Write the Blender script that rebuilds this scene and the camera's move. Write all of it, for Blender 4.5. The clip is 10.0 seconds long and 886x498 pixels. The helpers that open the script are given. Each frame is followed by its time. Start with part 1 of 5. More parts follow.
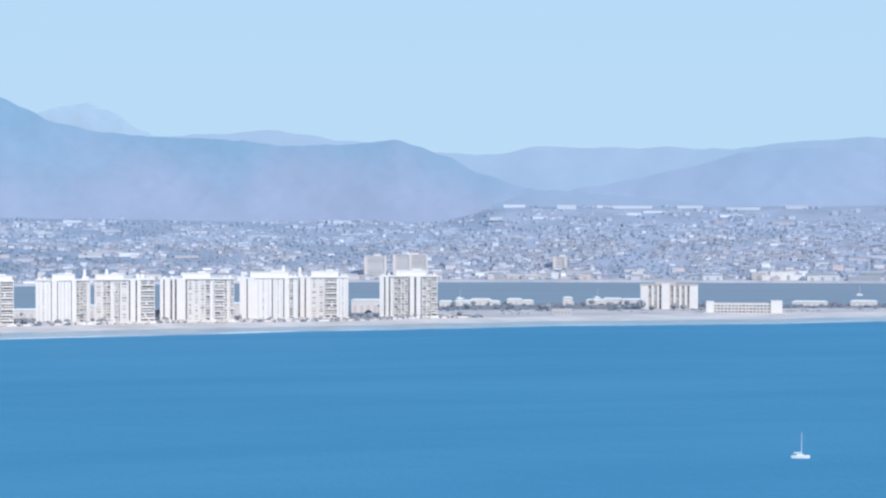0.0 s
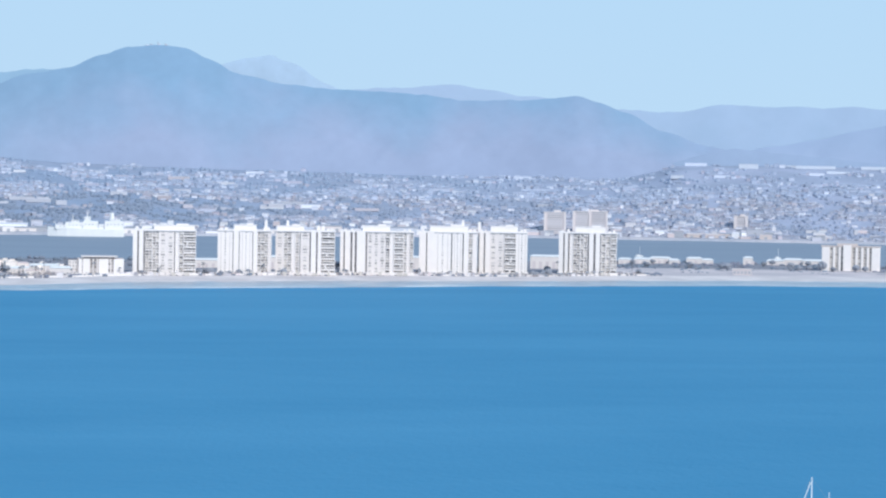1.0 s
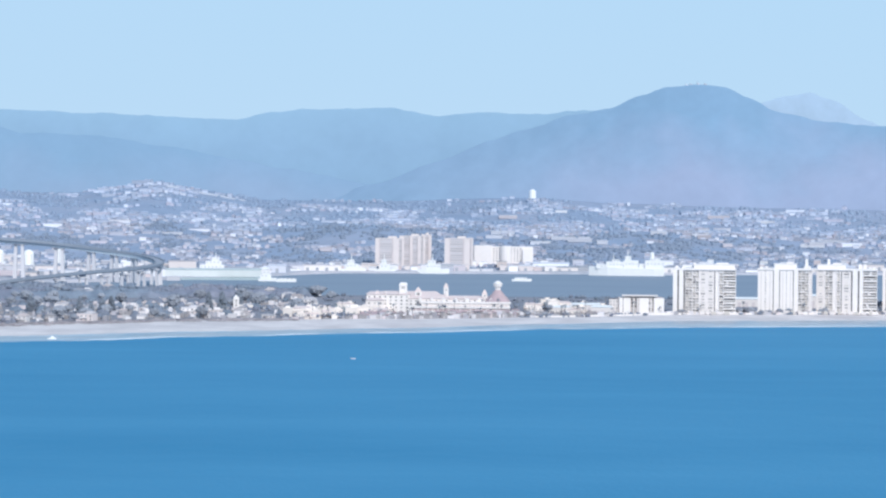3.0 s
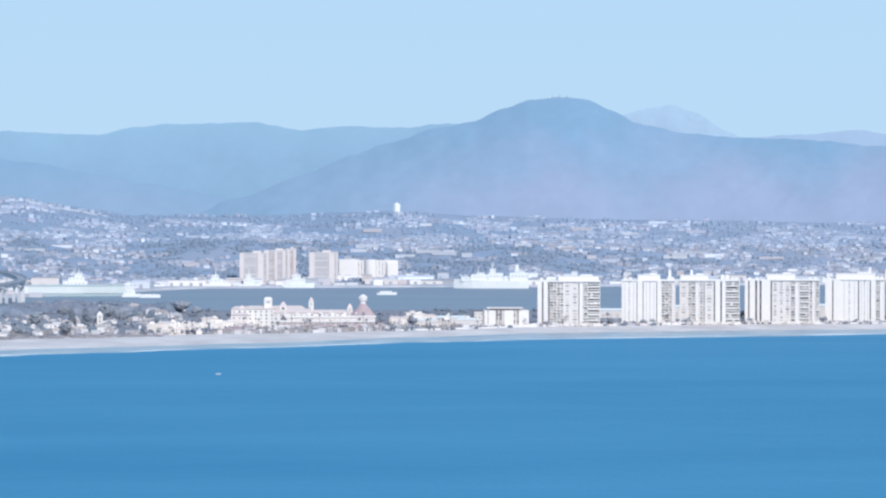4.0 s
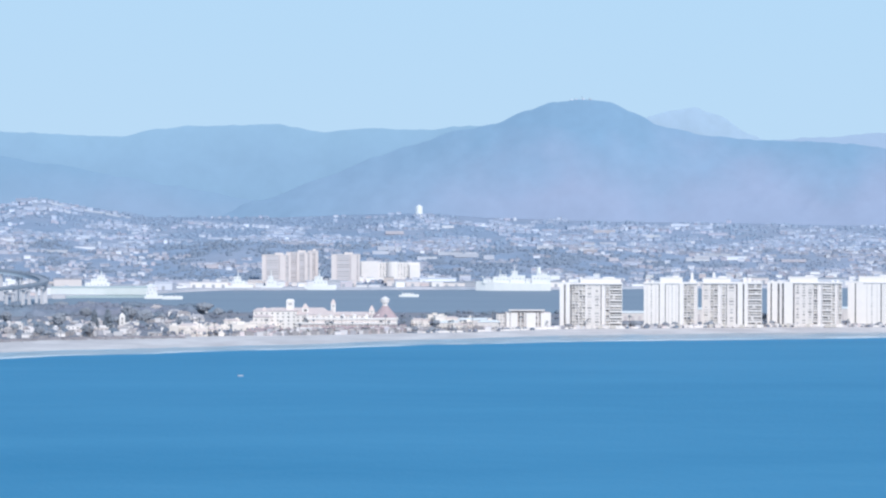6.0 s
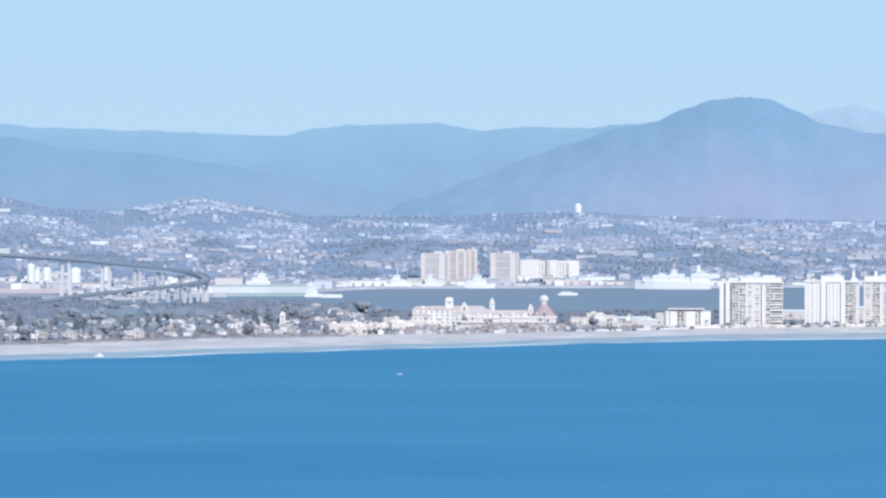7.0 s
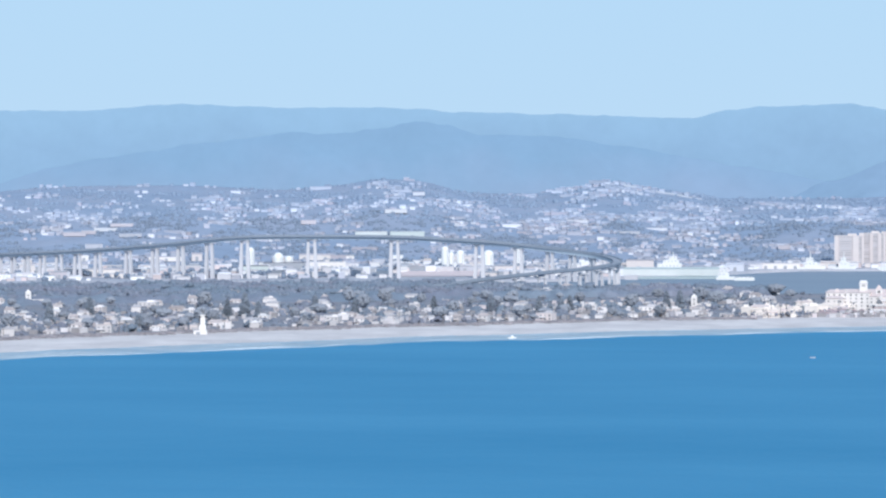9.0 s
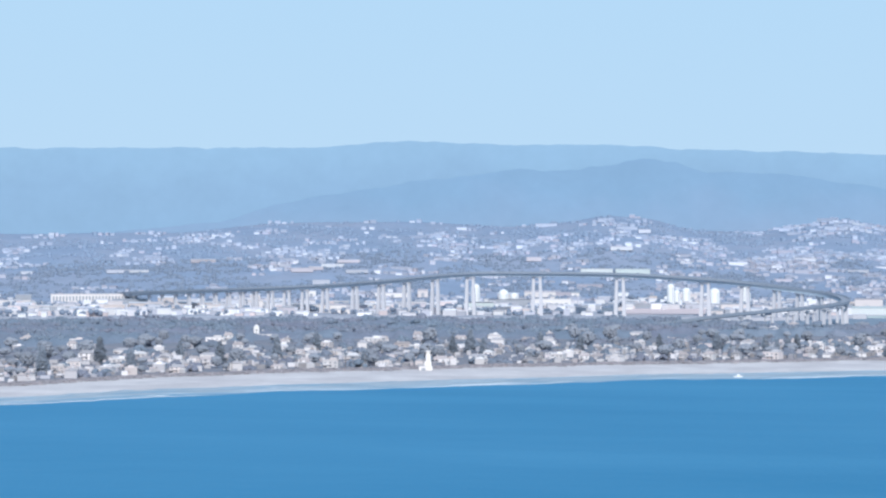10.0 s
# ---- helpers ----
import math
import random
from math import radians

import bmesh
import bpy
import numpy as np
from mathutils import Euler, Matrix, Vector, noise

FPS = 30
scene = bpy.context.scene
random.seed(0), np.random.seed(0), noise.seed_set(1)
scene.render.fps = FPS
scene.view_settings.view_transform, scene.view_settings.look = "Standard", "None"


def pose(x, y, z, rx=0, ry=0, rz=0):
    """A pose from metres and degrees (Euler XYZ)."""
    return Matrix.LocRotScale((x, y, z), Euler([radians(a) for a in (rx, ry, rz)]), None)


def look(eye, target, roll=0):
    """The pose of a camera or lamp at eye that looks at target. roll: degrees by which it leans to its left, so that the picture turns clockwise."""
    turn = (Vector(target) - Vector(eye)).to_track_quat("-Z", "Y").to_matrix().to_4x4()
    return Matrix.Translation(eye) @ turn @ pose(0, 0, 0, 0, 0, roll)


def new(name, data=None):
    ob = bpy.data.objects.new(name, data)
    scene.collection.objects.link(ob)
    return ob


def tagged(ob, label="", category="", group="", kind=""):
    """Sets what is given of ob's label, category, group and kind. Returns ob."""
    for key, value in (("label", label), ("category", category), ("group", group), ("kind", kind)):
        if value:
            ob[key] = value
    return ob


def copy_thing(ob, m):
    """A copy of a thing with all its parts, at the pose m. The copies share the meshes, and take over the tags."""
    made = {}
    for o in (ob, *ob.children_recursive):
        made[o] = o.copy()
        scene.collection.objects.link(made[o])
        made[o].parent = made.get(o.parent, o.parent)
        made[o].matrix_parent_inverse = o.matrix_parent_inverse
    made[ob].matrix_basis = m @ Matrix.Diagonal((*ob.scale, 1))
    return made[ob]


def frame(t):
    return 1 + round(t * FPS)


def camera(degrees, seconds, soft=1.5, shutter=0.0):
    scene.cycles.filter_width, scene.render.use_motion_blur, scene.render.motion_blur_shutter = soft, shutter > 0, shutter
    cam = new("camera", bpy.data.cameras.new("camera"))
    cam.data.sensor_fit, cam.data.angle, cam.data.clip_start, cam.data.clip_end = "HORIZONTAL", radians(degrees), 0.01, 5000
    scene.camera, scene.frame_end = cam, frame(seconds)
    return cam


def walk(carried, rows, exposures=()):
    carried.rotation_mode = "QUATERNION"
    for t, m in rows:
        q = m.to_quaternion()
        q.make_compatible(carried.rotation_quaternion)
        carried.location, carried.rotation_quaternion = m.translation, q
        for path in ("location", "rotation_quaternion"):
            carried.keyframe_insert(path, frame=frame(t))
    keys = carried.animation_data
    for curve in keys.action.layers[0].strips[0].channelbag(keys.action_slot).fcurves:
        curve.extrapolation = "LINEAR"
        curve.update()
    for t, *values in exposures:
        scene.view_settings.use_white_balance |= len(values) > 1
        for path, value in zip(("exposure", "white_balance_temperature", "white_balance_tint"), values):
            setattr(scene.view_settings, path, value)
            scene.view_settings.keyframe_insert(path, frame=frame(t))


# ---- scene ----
EYE = 116.0          # the lookout's height above the sea
cam = camera(20.0, 10.0, soft=2.3)
# seconds, bearing to the left of +y, pitch, roll, in degrees
PATH = [
    (0.0, -16.084, -0.989, -0.060),
    (0.3, -14.786, -1.457, -0.360),
    (0.5, -14.113, -1.754, -0.401),
    (0.7, -13.306, -1.909, -0.569),
    (1.0, -12.000, -2.035, -1.000),
    (1.2, -10.788, -2.034, -0.923),
    (1.5, -8.553, -2.250, -0.742),
    (1.7, -6.609, -2.171, -0.831),
    (2.0, -4.062, -1.887, -0.680),
    (2.2, -2.506, -1.608, -0.342),
    (3.3, 0.428, -1.252, -0.539),
    (3.5, -0.122, -1.192, -0.198),
    (3.8, -1.653, -1.078, -0.033),
    (4.0, -2.802, -0.975, -0.009),
    (4.2, -3.623, -1.040, -0.019),
    (4.5, -4.408, -1.407, 0.061),
    (4.7, -4.560, -1.742, 0.207),
    (5.0, -4.608, -1.809, -0.019),
    (5.2, -4.126, -1.679, -0.088),
    (6.3, -1.532, -0.831, 0.022),
    (6.5, -0.844, -0.868, 0.129),
    (6.8, 0.515, -0.958, 0.051),
    (7.0, 1.325, -0.963, 0.004),
    (7.2, 2.150, -0.848, -0.011),
    (7.5, 3.536, -0.725, 0.065),
    (7.8, 4.791, -0.796, 0.005),
    (8.0, 5.551, -0.913, 0.282),
    (8.2, 6.380, -1.129, 0.274),
    (8.5, 7.800, -0.986, 0.375),
    (8.7, 8.818, -1.084, 0.506),
    (9.0, 10.686, -1.337, 0.260),
    (9.2, 12.016, -0.987, 0.187),
    (9.5, 13.412, -0.504, 0.181),
    (9.7, 14.337, -0.486, 0.163),
    (10.0, 15.820, -0.478, 0.052),
]
walk(cam, [(t, pose(0, 0, EYE, 0, 0, yaw) @ pose(0, 0, 0, 90 + pitch, 0, 0) @ pose(0, 0, 0, 0, 0, -roll))
           for t, yaw, pitch, roll in PATH], exposures=[(0.0, 0.55, 6100, 10)])

# ---- light: clear afternoon, the sun behind the lookout and to its south (+x) ----
SUN_DIR = Vector((0.3, -0.77, 0.56)).normalized()
HAZE_LOW, HAZE_HIGH = (2.96, 4.03, 4.93), (2.74, 3.97, 5.0)   # times the strength below
world = bpy.data.worlds.new("sky")
scene.world = world
world.use_nodes = True
wn, wl = world.node_tree.nodes, world.node_tree.links
sky = wn.new("ShaderNodeTexSky")
sky.sky_type, sky.sun_disc = "NISHITA", False
sky.sun_elevation = math.asin(SUN_DIR.z)
sky.sun_rotation = math.atan2(SUN_DIR.x, SUN_DIR.y)
sky.altitude, sky.air_density, sky.dust_density, sky.ozone_density = 100.0, 1.0, 0.3, 3.0
# sea haze: the lowest degrees of the sky are an even pale blue
up_z = wn.new("ShaderNodeSeparateXYZ")
way = wn.new("ShaderNodeTexCoord")
wl.new(way.outputs["Generated"], up_z.inputs[0])
low = wn.new("ShaderNodeMapRange")
low.interpolation_type = "SMOOTHSTEP"
low.inputs["From Min"].default_value, low.inputs["From Max"].default_value = 0.45, 0.95
wl.new(up_z.outputs["Z"], low.inputs["Value"])
deep = wn.new("ShaderNodeMapRange")
deep.inputs["From Min"].default_value, deep.inputs["From Max"].default_value = 0.02, 0.11
wl.new(up_z.outputs["Z"], deep.inputs["Value"])
haze = wn.new("ShaderNodeMix")
haze.data_type = "RGBA"
haze.inputs["A"].default_value, haze.inputs["B"].default_value = (*HAZE_LOW, 1), (*HAZE_HIGH, 1)
wl.new(deep.outputs["Result"], haze.inputs["Factor"])
dome = wn.new("ShaderNodeMix")
dome.data_type = "RGBA"
wl.new(low.outputs["Result"], dome.inputs["Factor"])
wl.new(haze.outputs["Result"], dome.inputs["A"])
wl.new(sky.outputs["Color"], dome.inputs["B"])
wl.new(dome.outputs["Result"], wn["Background"].inputs["Color"])
wn["Background"].inputs["Strength"].default_value = 0.12
lamp = bpy.data.lights.new("sun", "SUN")
lamp.energy, lamp.angle, lamp.color = 2.15, radians(0.5), (1.0, 0.945, 0.86)
new("sun", lamp).matrix_world = look(SUN_DIR * 300 + Vector((0, 0, 200)), (0, 0, 200))


# ---- materials ----
def shader(name, base, rough=0.7, vary=0.12, size=8.0, fine=0.8, bump=0.0, island=0.0, obj=0.0, metal=0.0, glow=0.0, tint=None, low=None, flank=None, pieces=()):
    """A surface with two scales of mottling; size and fine in metres; island/obj: how much whole pieces differ;
    low: (colour, from, to, axis) of a haze tone painted in down the slope or along an axis;
    flank: (colour, from x, to x) of a third tone that blends one side into hazy hills;
    pieces: (share, colour) of the islands, or objects, that are painted otherwise."""
    m = bpy.data.materials.new(name)
    m.use_nodes = True
    n, l = m.node_tree.nodes, m.node_tree.links
    bsdf = n["Principled BSDF"]
    bsdf.inputs["Roughness"].default_value = rough
    bsdf.inputs["Metallic"].default_value = metal
    geo = n.new("ShaderNodeNewGeometry")
    total = None
    for scale, weight in ((size, vary), (fine, vary * 0.6)):
        tex = n.new("ShaderNodeTexNoise")
        tex.inputs["Scale"].default_value = 1.0 / scale
        tex.inputs["Detail"].default_value = 4.0
        l.new(geo.outputs["Position"], tex.inputs["Vector"])
        mul = n.new("ShaderNodeMath")
        mul.operation = "MULTIPLY_ADD"
        mul.inputs[1].default_value = 2.0 * weight
        mul.inputs[2].default_value = -weight
        l.new(tex.outputs["Fac"], mul.inputs[0])
        last_tex = tex
        if total is None:
            total = mul
        else:
            add = n.new("ShaderNodeMath")
            l.new(total.outputs[0], add.inputs[0])
            l.new(mul.outputs[0], add.inputs[1])
            total = add
    for amount, socket in ((island, geo.outputs["Random Per Island"]), (obj, None)):
        if amount:
            if socket is None:
                socket = n.new("ShaderNodeObjectInfo").outputs["Random"]
            mul = n.new("ShaderNodeMath")
            mul.operation = "MULTIPLY_ADD"
            mul.inputs[1].default_value = 2.0 * amount
            mul.inputs[2].default_value = -amount
            l.new(socket, mul.inputs[0])
            add = n.new("ShaderNodeMath")
            l.new(total.outputs[0], add.inputs[0])
            l.new(mul.outputs[0], add.inputs[1])
            total = add
    one = n.new("ShaderNodeMath")
    one.inputs[1].default_value = 1.0
    l.new(total.outputs[0], one.inputs[0])
    mix = n.new("ShaderNodeMix")
    mix.data_type = "RGBA"
    mix.blend_type = "MULTIPLY"
    mix.inputs["Factor"].default_value = 1.0
    l.new(one.outputs[0], mix.inputs["B"])
    if tint:
        pick = n.new("ShaderNodeMix")
        pick.data_type = "RGBA"
        pick.inputs["A"].default_value = (*base, 1)
        pick.inputs["B"].default_value = (*tint, 1)
        ramp = n.new("ShaderNodeMapRange")
        ramp.inputs["From Min"].default_value, ramp.inputs["From Max"].default_value = 0.42, 0.62
        tex = n.new("ShaderNodeTexNoise")
        tex.inputs["Scale"].default_value = 0.37 / size
        tex.inputs["Detail"].default_value = 5.0
        l.new(geo.outputs["Position"], tex.inputs["Vector"])
        l.new(tex.outputs["Fac"], ramp.inputs["Value"])
        l.new(ramp.outputs["Result"], pick.inputs["Factor"])
        l.new(pick.outputs["Result"], mix.inputs["A"])
    else:
        mix.inputs["A"].default_value = (*base, 1)
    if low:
        # a haze tone painted into the colour, its edge broken by noise
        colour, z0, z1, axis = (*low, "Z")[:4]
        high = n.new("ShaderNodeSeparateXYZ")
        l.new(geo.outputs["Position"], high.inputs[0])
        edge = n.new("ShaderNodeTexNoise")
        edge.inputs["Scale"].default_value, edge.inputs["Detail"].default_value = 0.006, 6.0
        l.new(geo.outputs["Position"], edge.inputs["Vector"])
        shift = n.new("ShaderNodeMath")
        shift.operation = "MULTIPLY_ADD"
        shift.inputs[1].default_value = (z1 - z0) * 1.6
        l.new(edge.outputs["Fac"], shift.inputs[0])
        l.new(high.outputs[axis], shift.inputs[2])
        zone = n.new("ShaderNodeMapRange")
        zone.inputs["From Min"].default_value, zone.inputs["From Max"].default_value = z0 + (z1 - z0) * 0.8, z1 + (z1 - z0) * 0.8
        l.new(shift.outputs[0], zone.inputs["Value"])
        haze_mix = n.new("ShaderNodeMix")
        haze_mix.data_type = "RGBA"
        haze_mix.inputs["A" if axis == "Z" else "B"].default_value = (*colour, 1)
        haze_mix.inputs["B" if axis == "Z" else "A"].default_value = (*base, 1)
        l.new(zone.outputs["Result"], haze_mix.inputs["Factor"])
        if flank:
            # and a third haze tone towards -x
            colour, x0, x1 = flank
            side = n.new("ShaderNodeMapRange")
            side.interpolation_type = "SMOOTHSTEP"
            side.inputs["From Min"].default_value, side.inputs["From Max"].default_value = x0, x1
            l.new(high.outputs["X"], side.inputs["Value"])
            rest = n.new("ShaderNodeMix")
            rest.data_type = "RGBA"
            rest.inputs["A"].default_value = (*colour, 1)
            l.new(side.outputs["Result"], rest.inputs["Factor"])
            l.new(haze_mix.outputs["Result"], rest.inputs["B"])
            haze_mix = rest
        l.new(haze_mix.outputs["Result"], pick.inputs["A"] if tint else mix.inputs["A"])
    if pieces:
        source = geo.outputs["Random Per Island"] if island else n.new("ShaderNodeObjectInfo").outputs["Random"]
        stir = n.new("ShaderNodeMath")
        stir.operation = "MULTIPLY"
        stir.inputs[1].default_value = 17.31
        l.new(source, stir.inputs[0])
        part_of = n.new("ShaderNodeMath")
        part_of.operation = "FRACT"
        l.new(stir.outputs[0], part_of.inputs[0])
        last, reach = None, sum(share for share, _ in pieces)
        for share, colour in pieces:
            under = n.new("ShaderNodeMath")
            under.operation = "LESS_THAN"
            under.inputs[1].default_value = reach
            l.new(part_of.outputs[0], under.inputs[0])
            paint = n.new("ShaderNodeMix")
            paint.data_type = "RGBA"
            paint.inputs["A"].default_value, paint.inputs["B"].default_value = (*base, 1), (*colour, 1)
            l.new(under.outputs[0], paint.inputs["Factor"])
            if last:
                l.new(last.outputs["Result"], paint.inputs["A"])
            last = paint
            reach -= share
        l.new(last.outputs["Result"], mix.inputs["A"])
    l.new(mix.outputs["Result"], bsdf.inputs["Base Color"])
    # emission of the same colour, added as haze on the far hills
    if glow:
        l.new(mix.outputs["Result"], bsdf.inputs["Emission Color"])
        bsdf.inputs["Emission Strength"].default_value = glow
    if bump:
        bp = n.new("ShaderNodeBump")
        bp.inputs["Strength"].default_value = 1.0
        bp.inputs["Distance"].default_value = bump
        l.new(last_tex.outputs["Fac"], bp.inputs["Height"])
        l.new(bp.outputs["Normal"], bsdf.inputs["Normal"])
    return m


def sea_material(name, SEA_DEEP, SEA_PALE, gloss, calm=1.0):
    """Deep blue salt water with swell, chop and slow streaks of wind."""
    m = bpy.data.materials.new(name)
    m.use_nodes = True
    n, l = m.node_tree.nodes, m.node_tree.links
    bsdf = n["Principled BSDF"]
    bsdf.inputs["Roughness"].default_value = 0.55
    bsdf.inputs["IOR"].default_value = 1.33
    bsdf.inputs["Specular IOR Level"].default_value = gloss
    geo = n.new("ShaderNodeNewGeometry")
    stretch = n.new("ShaderNodeMapping")
    stretch.inputs["Scale"].default_value = (0.0022, 0.0075, 1.0)
    l.new(geo.outputs["Position"], stretch.inputs["Vector"])
    streak = n.new("ShaderNodeTexNoise")
    streak.inputs["Scale"].default_value, streak.inputs["Detail"].default_value = 1.0, 6.0
    l.new(stretch.outputs["Vector"], streak.inputs["Vector"])
    ramp = n.new("ShaderNodeMapRange")
    ramp.inputs["From Min"].default_value, ramp.inputs["From Max"].default_value = 0.3, 0.7
    l.new(streak.outputs["Fac"], ramp.inputs["Value"])
    mix = n.new("ShaderNodeMix")
    mix.data_type = "RGBA"
    mix.inputs["A"].default_value = (*SEA_DEEP, 1)
    mix.inputs["B"].default_value = (*SEA_PALE, 1)
    l.new(ramp.outputs["Result"], mix.inputs["Factor"])
    l.new(mix.outputs["Result"], bsdf.inputs["Base Color"])
    prev = None
    for scale, height in ((0.03, 0.7 * calm), (0.3, 0.35 * calm)):
        wave = n.new("ShaderNodeTexNoise")
        wave.inputs["Scale"].default_value, wave.inputs["Detail"].default_value = scale, 3.0
        l.new(geo.outputs["Position"], wave.inputs["Vector"])
        bp = n.new("ShaderNodeBump")
        bp.inputs["Distance"].default_value = height
        l.new(wave.outputs["Fac"], bp.inputs["Height"])
        if prev:
            l.new(prev.outputs["Normal"], bp.inputs["Normal"])
        prev = bp
    l.new(prev.outputs["Normal"], bsdf.inputs["Normal"])
    return m


SEA_DEEP, SEA_PALE = (0.044, 0.231, 0.41), (0.067, 0.272, 0.46)
SEA = sea_material("sea_water", SEA_DEEP, SEA_PALE, 0.08)
# bay base colour is greyed to stand for haze and the reflected far shore
BAY = sea_material("bay_water", (0.215, 0.268, 0.34), (0.24, 0.293, 0.366), 0.25, 0.5)
SAND = shader("dry_sand", (0.6, 0.545, 0.54), 0.9, 0.18, 22, 2.5, tint=(0.71, 0.65, 0.635))
WET_SAND = shader("wet_sand", (0.4, 0.43, 0.475), 0.35, 0.14, 14, 2, tint=(0.31, 0.37, 0.43))
FOAM = shader("surf_foam", (0.53, 0.6, 0.66), 0.8, 0.2, 5, 1)
PALE_BLOCK = shader("far_white_blocks", (0.6, 0.63, 0.7), 0.8, 0.06, 8, 1, obj=0.12)
SHALLOW = shader("shallow_water_over_sand", (0.19, 0.345, 0.475), 0.4, 0.2, 25, 4, tint=(0.3, 0.42, 0.52))
STRAND = shader("pale_strand_sand", (0.63, 0.56, 0.56), 0.9, 0.14, 25, 3, tint=(0.5, 0.455, 0.47))
SOIL = shader("shore_ground", (0.225, 0.235, 0.275), 0.95, 0.25, 18, 2, tint=(0.27, 0.255, 0.28))
WHITE = shader("white_painted_concrete", (0.805, 0.75, 0.73), 0.6, 0.06, 6, 0.7)
CREAM = shader("cream_stucco", (0.72, 0.66, 0.64), 0.75, 0.07, 5, 0.7)
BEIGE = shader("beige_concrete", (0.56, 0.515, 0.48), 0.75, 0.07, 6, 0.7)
FARWALL = shader("greyish_pink_concrete", (0.69, 0.62, 0.61), 0.8, 0.06, 8, 1)
FARDARK = shader("greyish_tan_recess", (0.61, 0.545, 0.55), 0.8, 0.06, 8, 1)
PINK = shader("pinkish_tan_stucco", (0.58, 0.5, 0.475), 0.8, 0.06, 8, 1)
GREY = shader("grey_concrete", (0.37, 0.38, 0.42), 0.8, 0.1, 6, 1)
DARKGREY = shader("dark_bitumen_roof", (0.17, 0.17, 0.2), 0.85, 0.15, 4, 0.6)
GLASS = shader("tinted_window_glass", (0.385, 0.36, 0.355), 0.15, 0.2, 3, 0.5, obj=0.5)
SLOT = shader("dark_slot_glazing", (0.32, 0.31, 0.33), 0.2, 0.2, 3, 0.5, obj=0.3)
GLASS_FAR = shader("far_dull_glazing", (0.4, 0.4, 0.43), 0.4, 0.15, 3, 0.5, obj=0.25)
HOTEL_ROOF = shader("pale_red_shingle", (0.71, 0.59, 0.565), 0.8, 0.12, 3, 0.5)
BLIND = shader("drawn_cream_blinds", (0.66, 0.61, 0.565), 0.6, 0.1, 3, 0.5, obj=0.15)
COTTAGE = shader("white_cottage_walls", (0.81, 0.73, 0.685), 0.75, 0.07, 4, 0.6, obj=0.15)
DUNE_SCRUB = shader("dry_dune_scrub", (0.31, 0.275, 0.285), 0.95, 0.2, 8, 1.2, island=0.25)
TURRET_ROOF = shader("dull_red_shingle", (0.47, 0.355, 0.37), 0.8, 0.12, 3, 0.5)
BLOCK_FAR = shader("far_pale_blocks", (0.55, 0.555, 0.615), 0.8, 0.06, 8, 1, obj=0.2, pieces=((0.25, (0.52, 0.475, 0.51)), (0.25, (0.68, 0.68, 0.72))))
STUCCO = shader("pale_house_walls", (0.75, 0.7, 0.7), 0.8, 0.06, 4, 0.6, obj=0.2, pieces=((0.25, (0.53, 0.5, 0.52)), (0.15, (0.65, 0.57, 0.555))))
GARDEN = shader("garden_walls", (0.62, 0.585, 0.6), 0.8, 0.06, 4, 0.6, island=0.3, pieces=((0.35, (0.42, 0.405, 0.445)), (0.15, (0.55, 0.48, 0.49))))
TILE = shader("red_clay_roof", (0.5, 0.43, 0.42), 0.8, 0.15, 3, 0.5, obj=0.2)
SHINGLE = shader("grey_brown_roof_shingle", (0.4, 0.375, 0.39), 0.85, 0.15, 3, 0.5, obj=0.3, pieces=((0.3, (0.62, 0.585, 0.58)),))
# foliage colours are lifted towards blue-grey to paint in the haze
LEAF = shader("hazed_green_foliage", (0.285, 0.302, 0.348), 0.9, 0.16, 8, 1.5, obj=0.14)
LEAF_FAR = shader("hazed_green_woods", (0.188, 0.228, 0.285), 0.95, 0.24, 40, 5.0, island=0.1, tint=(0.212, 0.222, 0.278))
PINE = shader("hazed_pine_foliage", (0.22, 0.245, 0.288), 0.85, 0.3, 4, 1.0, obj=0.2)
BARK = shader("grey_bark", (0.19, 0.165, 0.16), 0.9, 0.2, 1, 0.2)
DECK = shader("blue_painted_steel_girder", (0.46, 0.53, 0.61), 0.5, 0.06, 20, 2)
PIER = shader("pale_bridge_concrete", (0.61, 0.59, 0.62), 0.8, 0.08, 10, 1)
ASPHALT = shader("road_asphalt", (0.31, 0.335, 0.39), 0.9, 0.12, 6, 0.6)
# steel grey darkened to paint the shadow line along the deck's top
PARAPET = shader("shadow_grey_steel", (0.25, 0.285, 0.345), 0.6, 0.1, 6, 0.6)
TANK = shader("white_painted_steel", (0.86, 0.85, 0.84), 0.4, 0.04, 8, 1)
HULL = shader("pale_ship_paint", (0.8, 0.785, 0.775), 0.45, 0.06, 8, 1)
SEAGREEN = shader("pale_green_metal_roof", (0.56, 0.61, 0.6), 0.6, 0.08, 15, 2)
QUAY_WALL = shader("pale_grey_green_panels", (0.63, 0.655, 0.65), 0.7, 0.08, 12, 1.5)
BANK = shader("green_quay_revetment", (0.41, 0.48, 0.49), 0.8, 0.14, 14, 2)
# far town: haze painted into all colours, bluer for upper slopes, paler southwards
TOWN_WALL = shader("hazed_town_walls", (0.51, 0.51, 0.585), 0.8, 0.05, 6, 1, island=0.15, pieces=((0.35, (0.39, 0.405, 0.48)), (0.16, (0.74, 0.73, 0.78)), (0.12, (0.51, 0.47, 0.52))))
TOWN_ROOF = shader("hazed_town_roofs", (0.39, 0.41, 0.495), 0.85, 0.05, 6, 1, island=0.16, pieces=((0.2, (0.56, 0.575, 0.66)), (0.15, (0.43, 0.4, 0.455))))
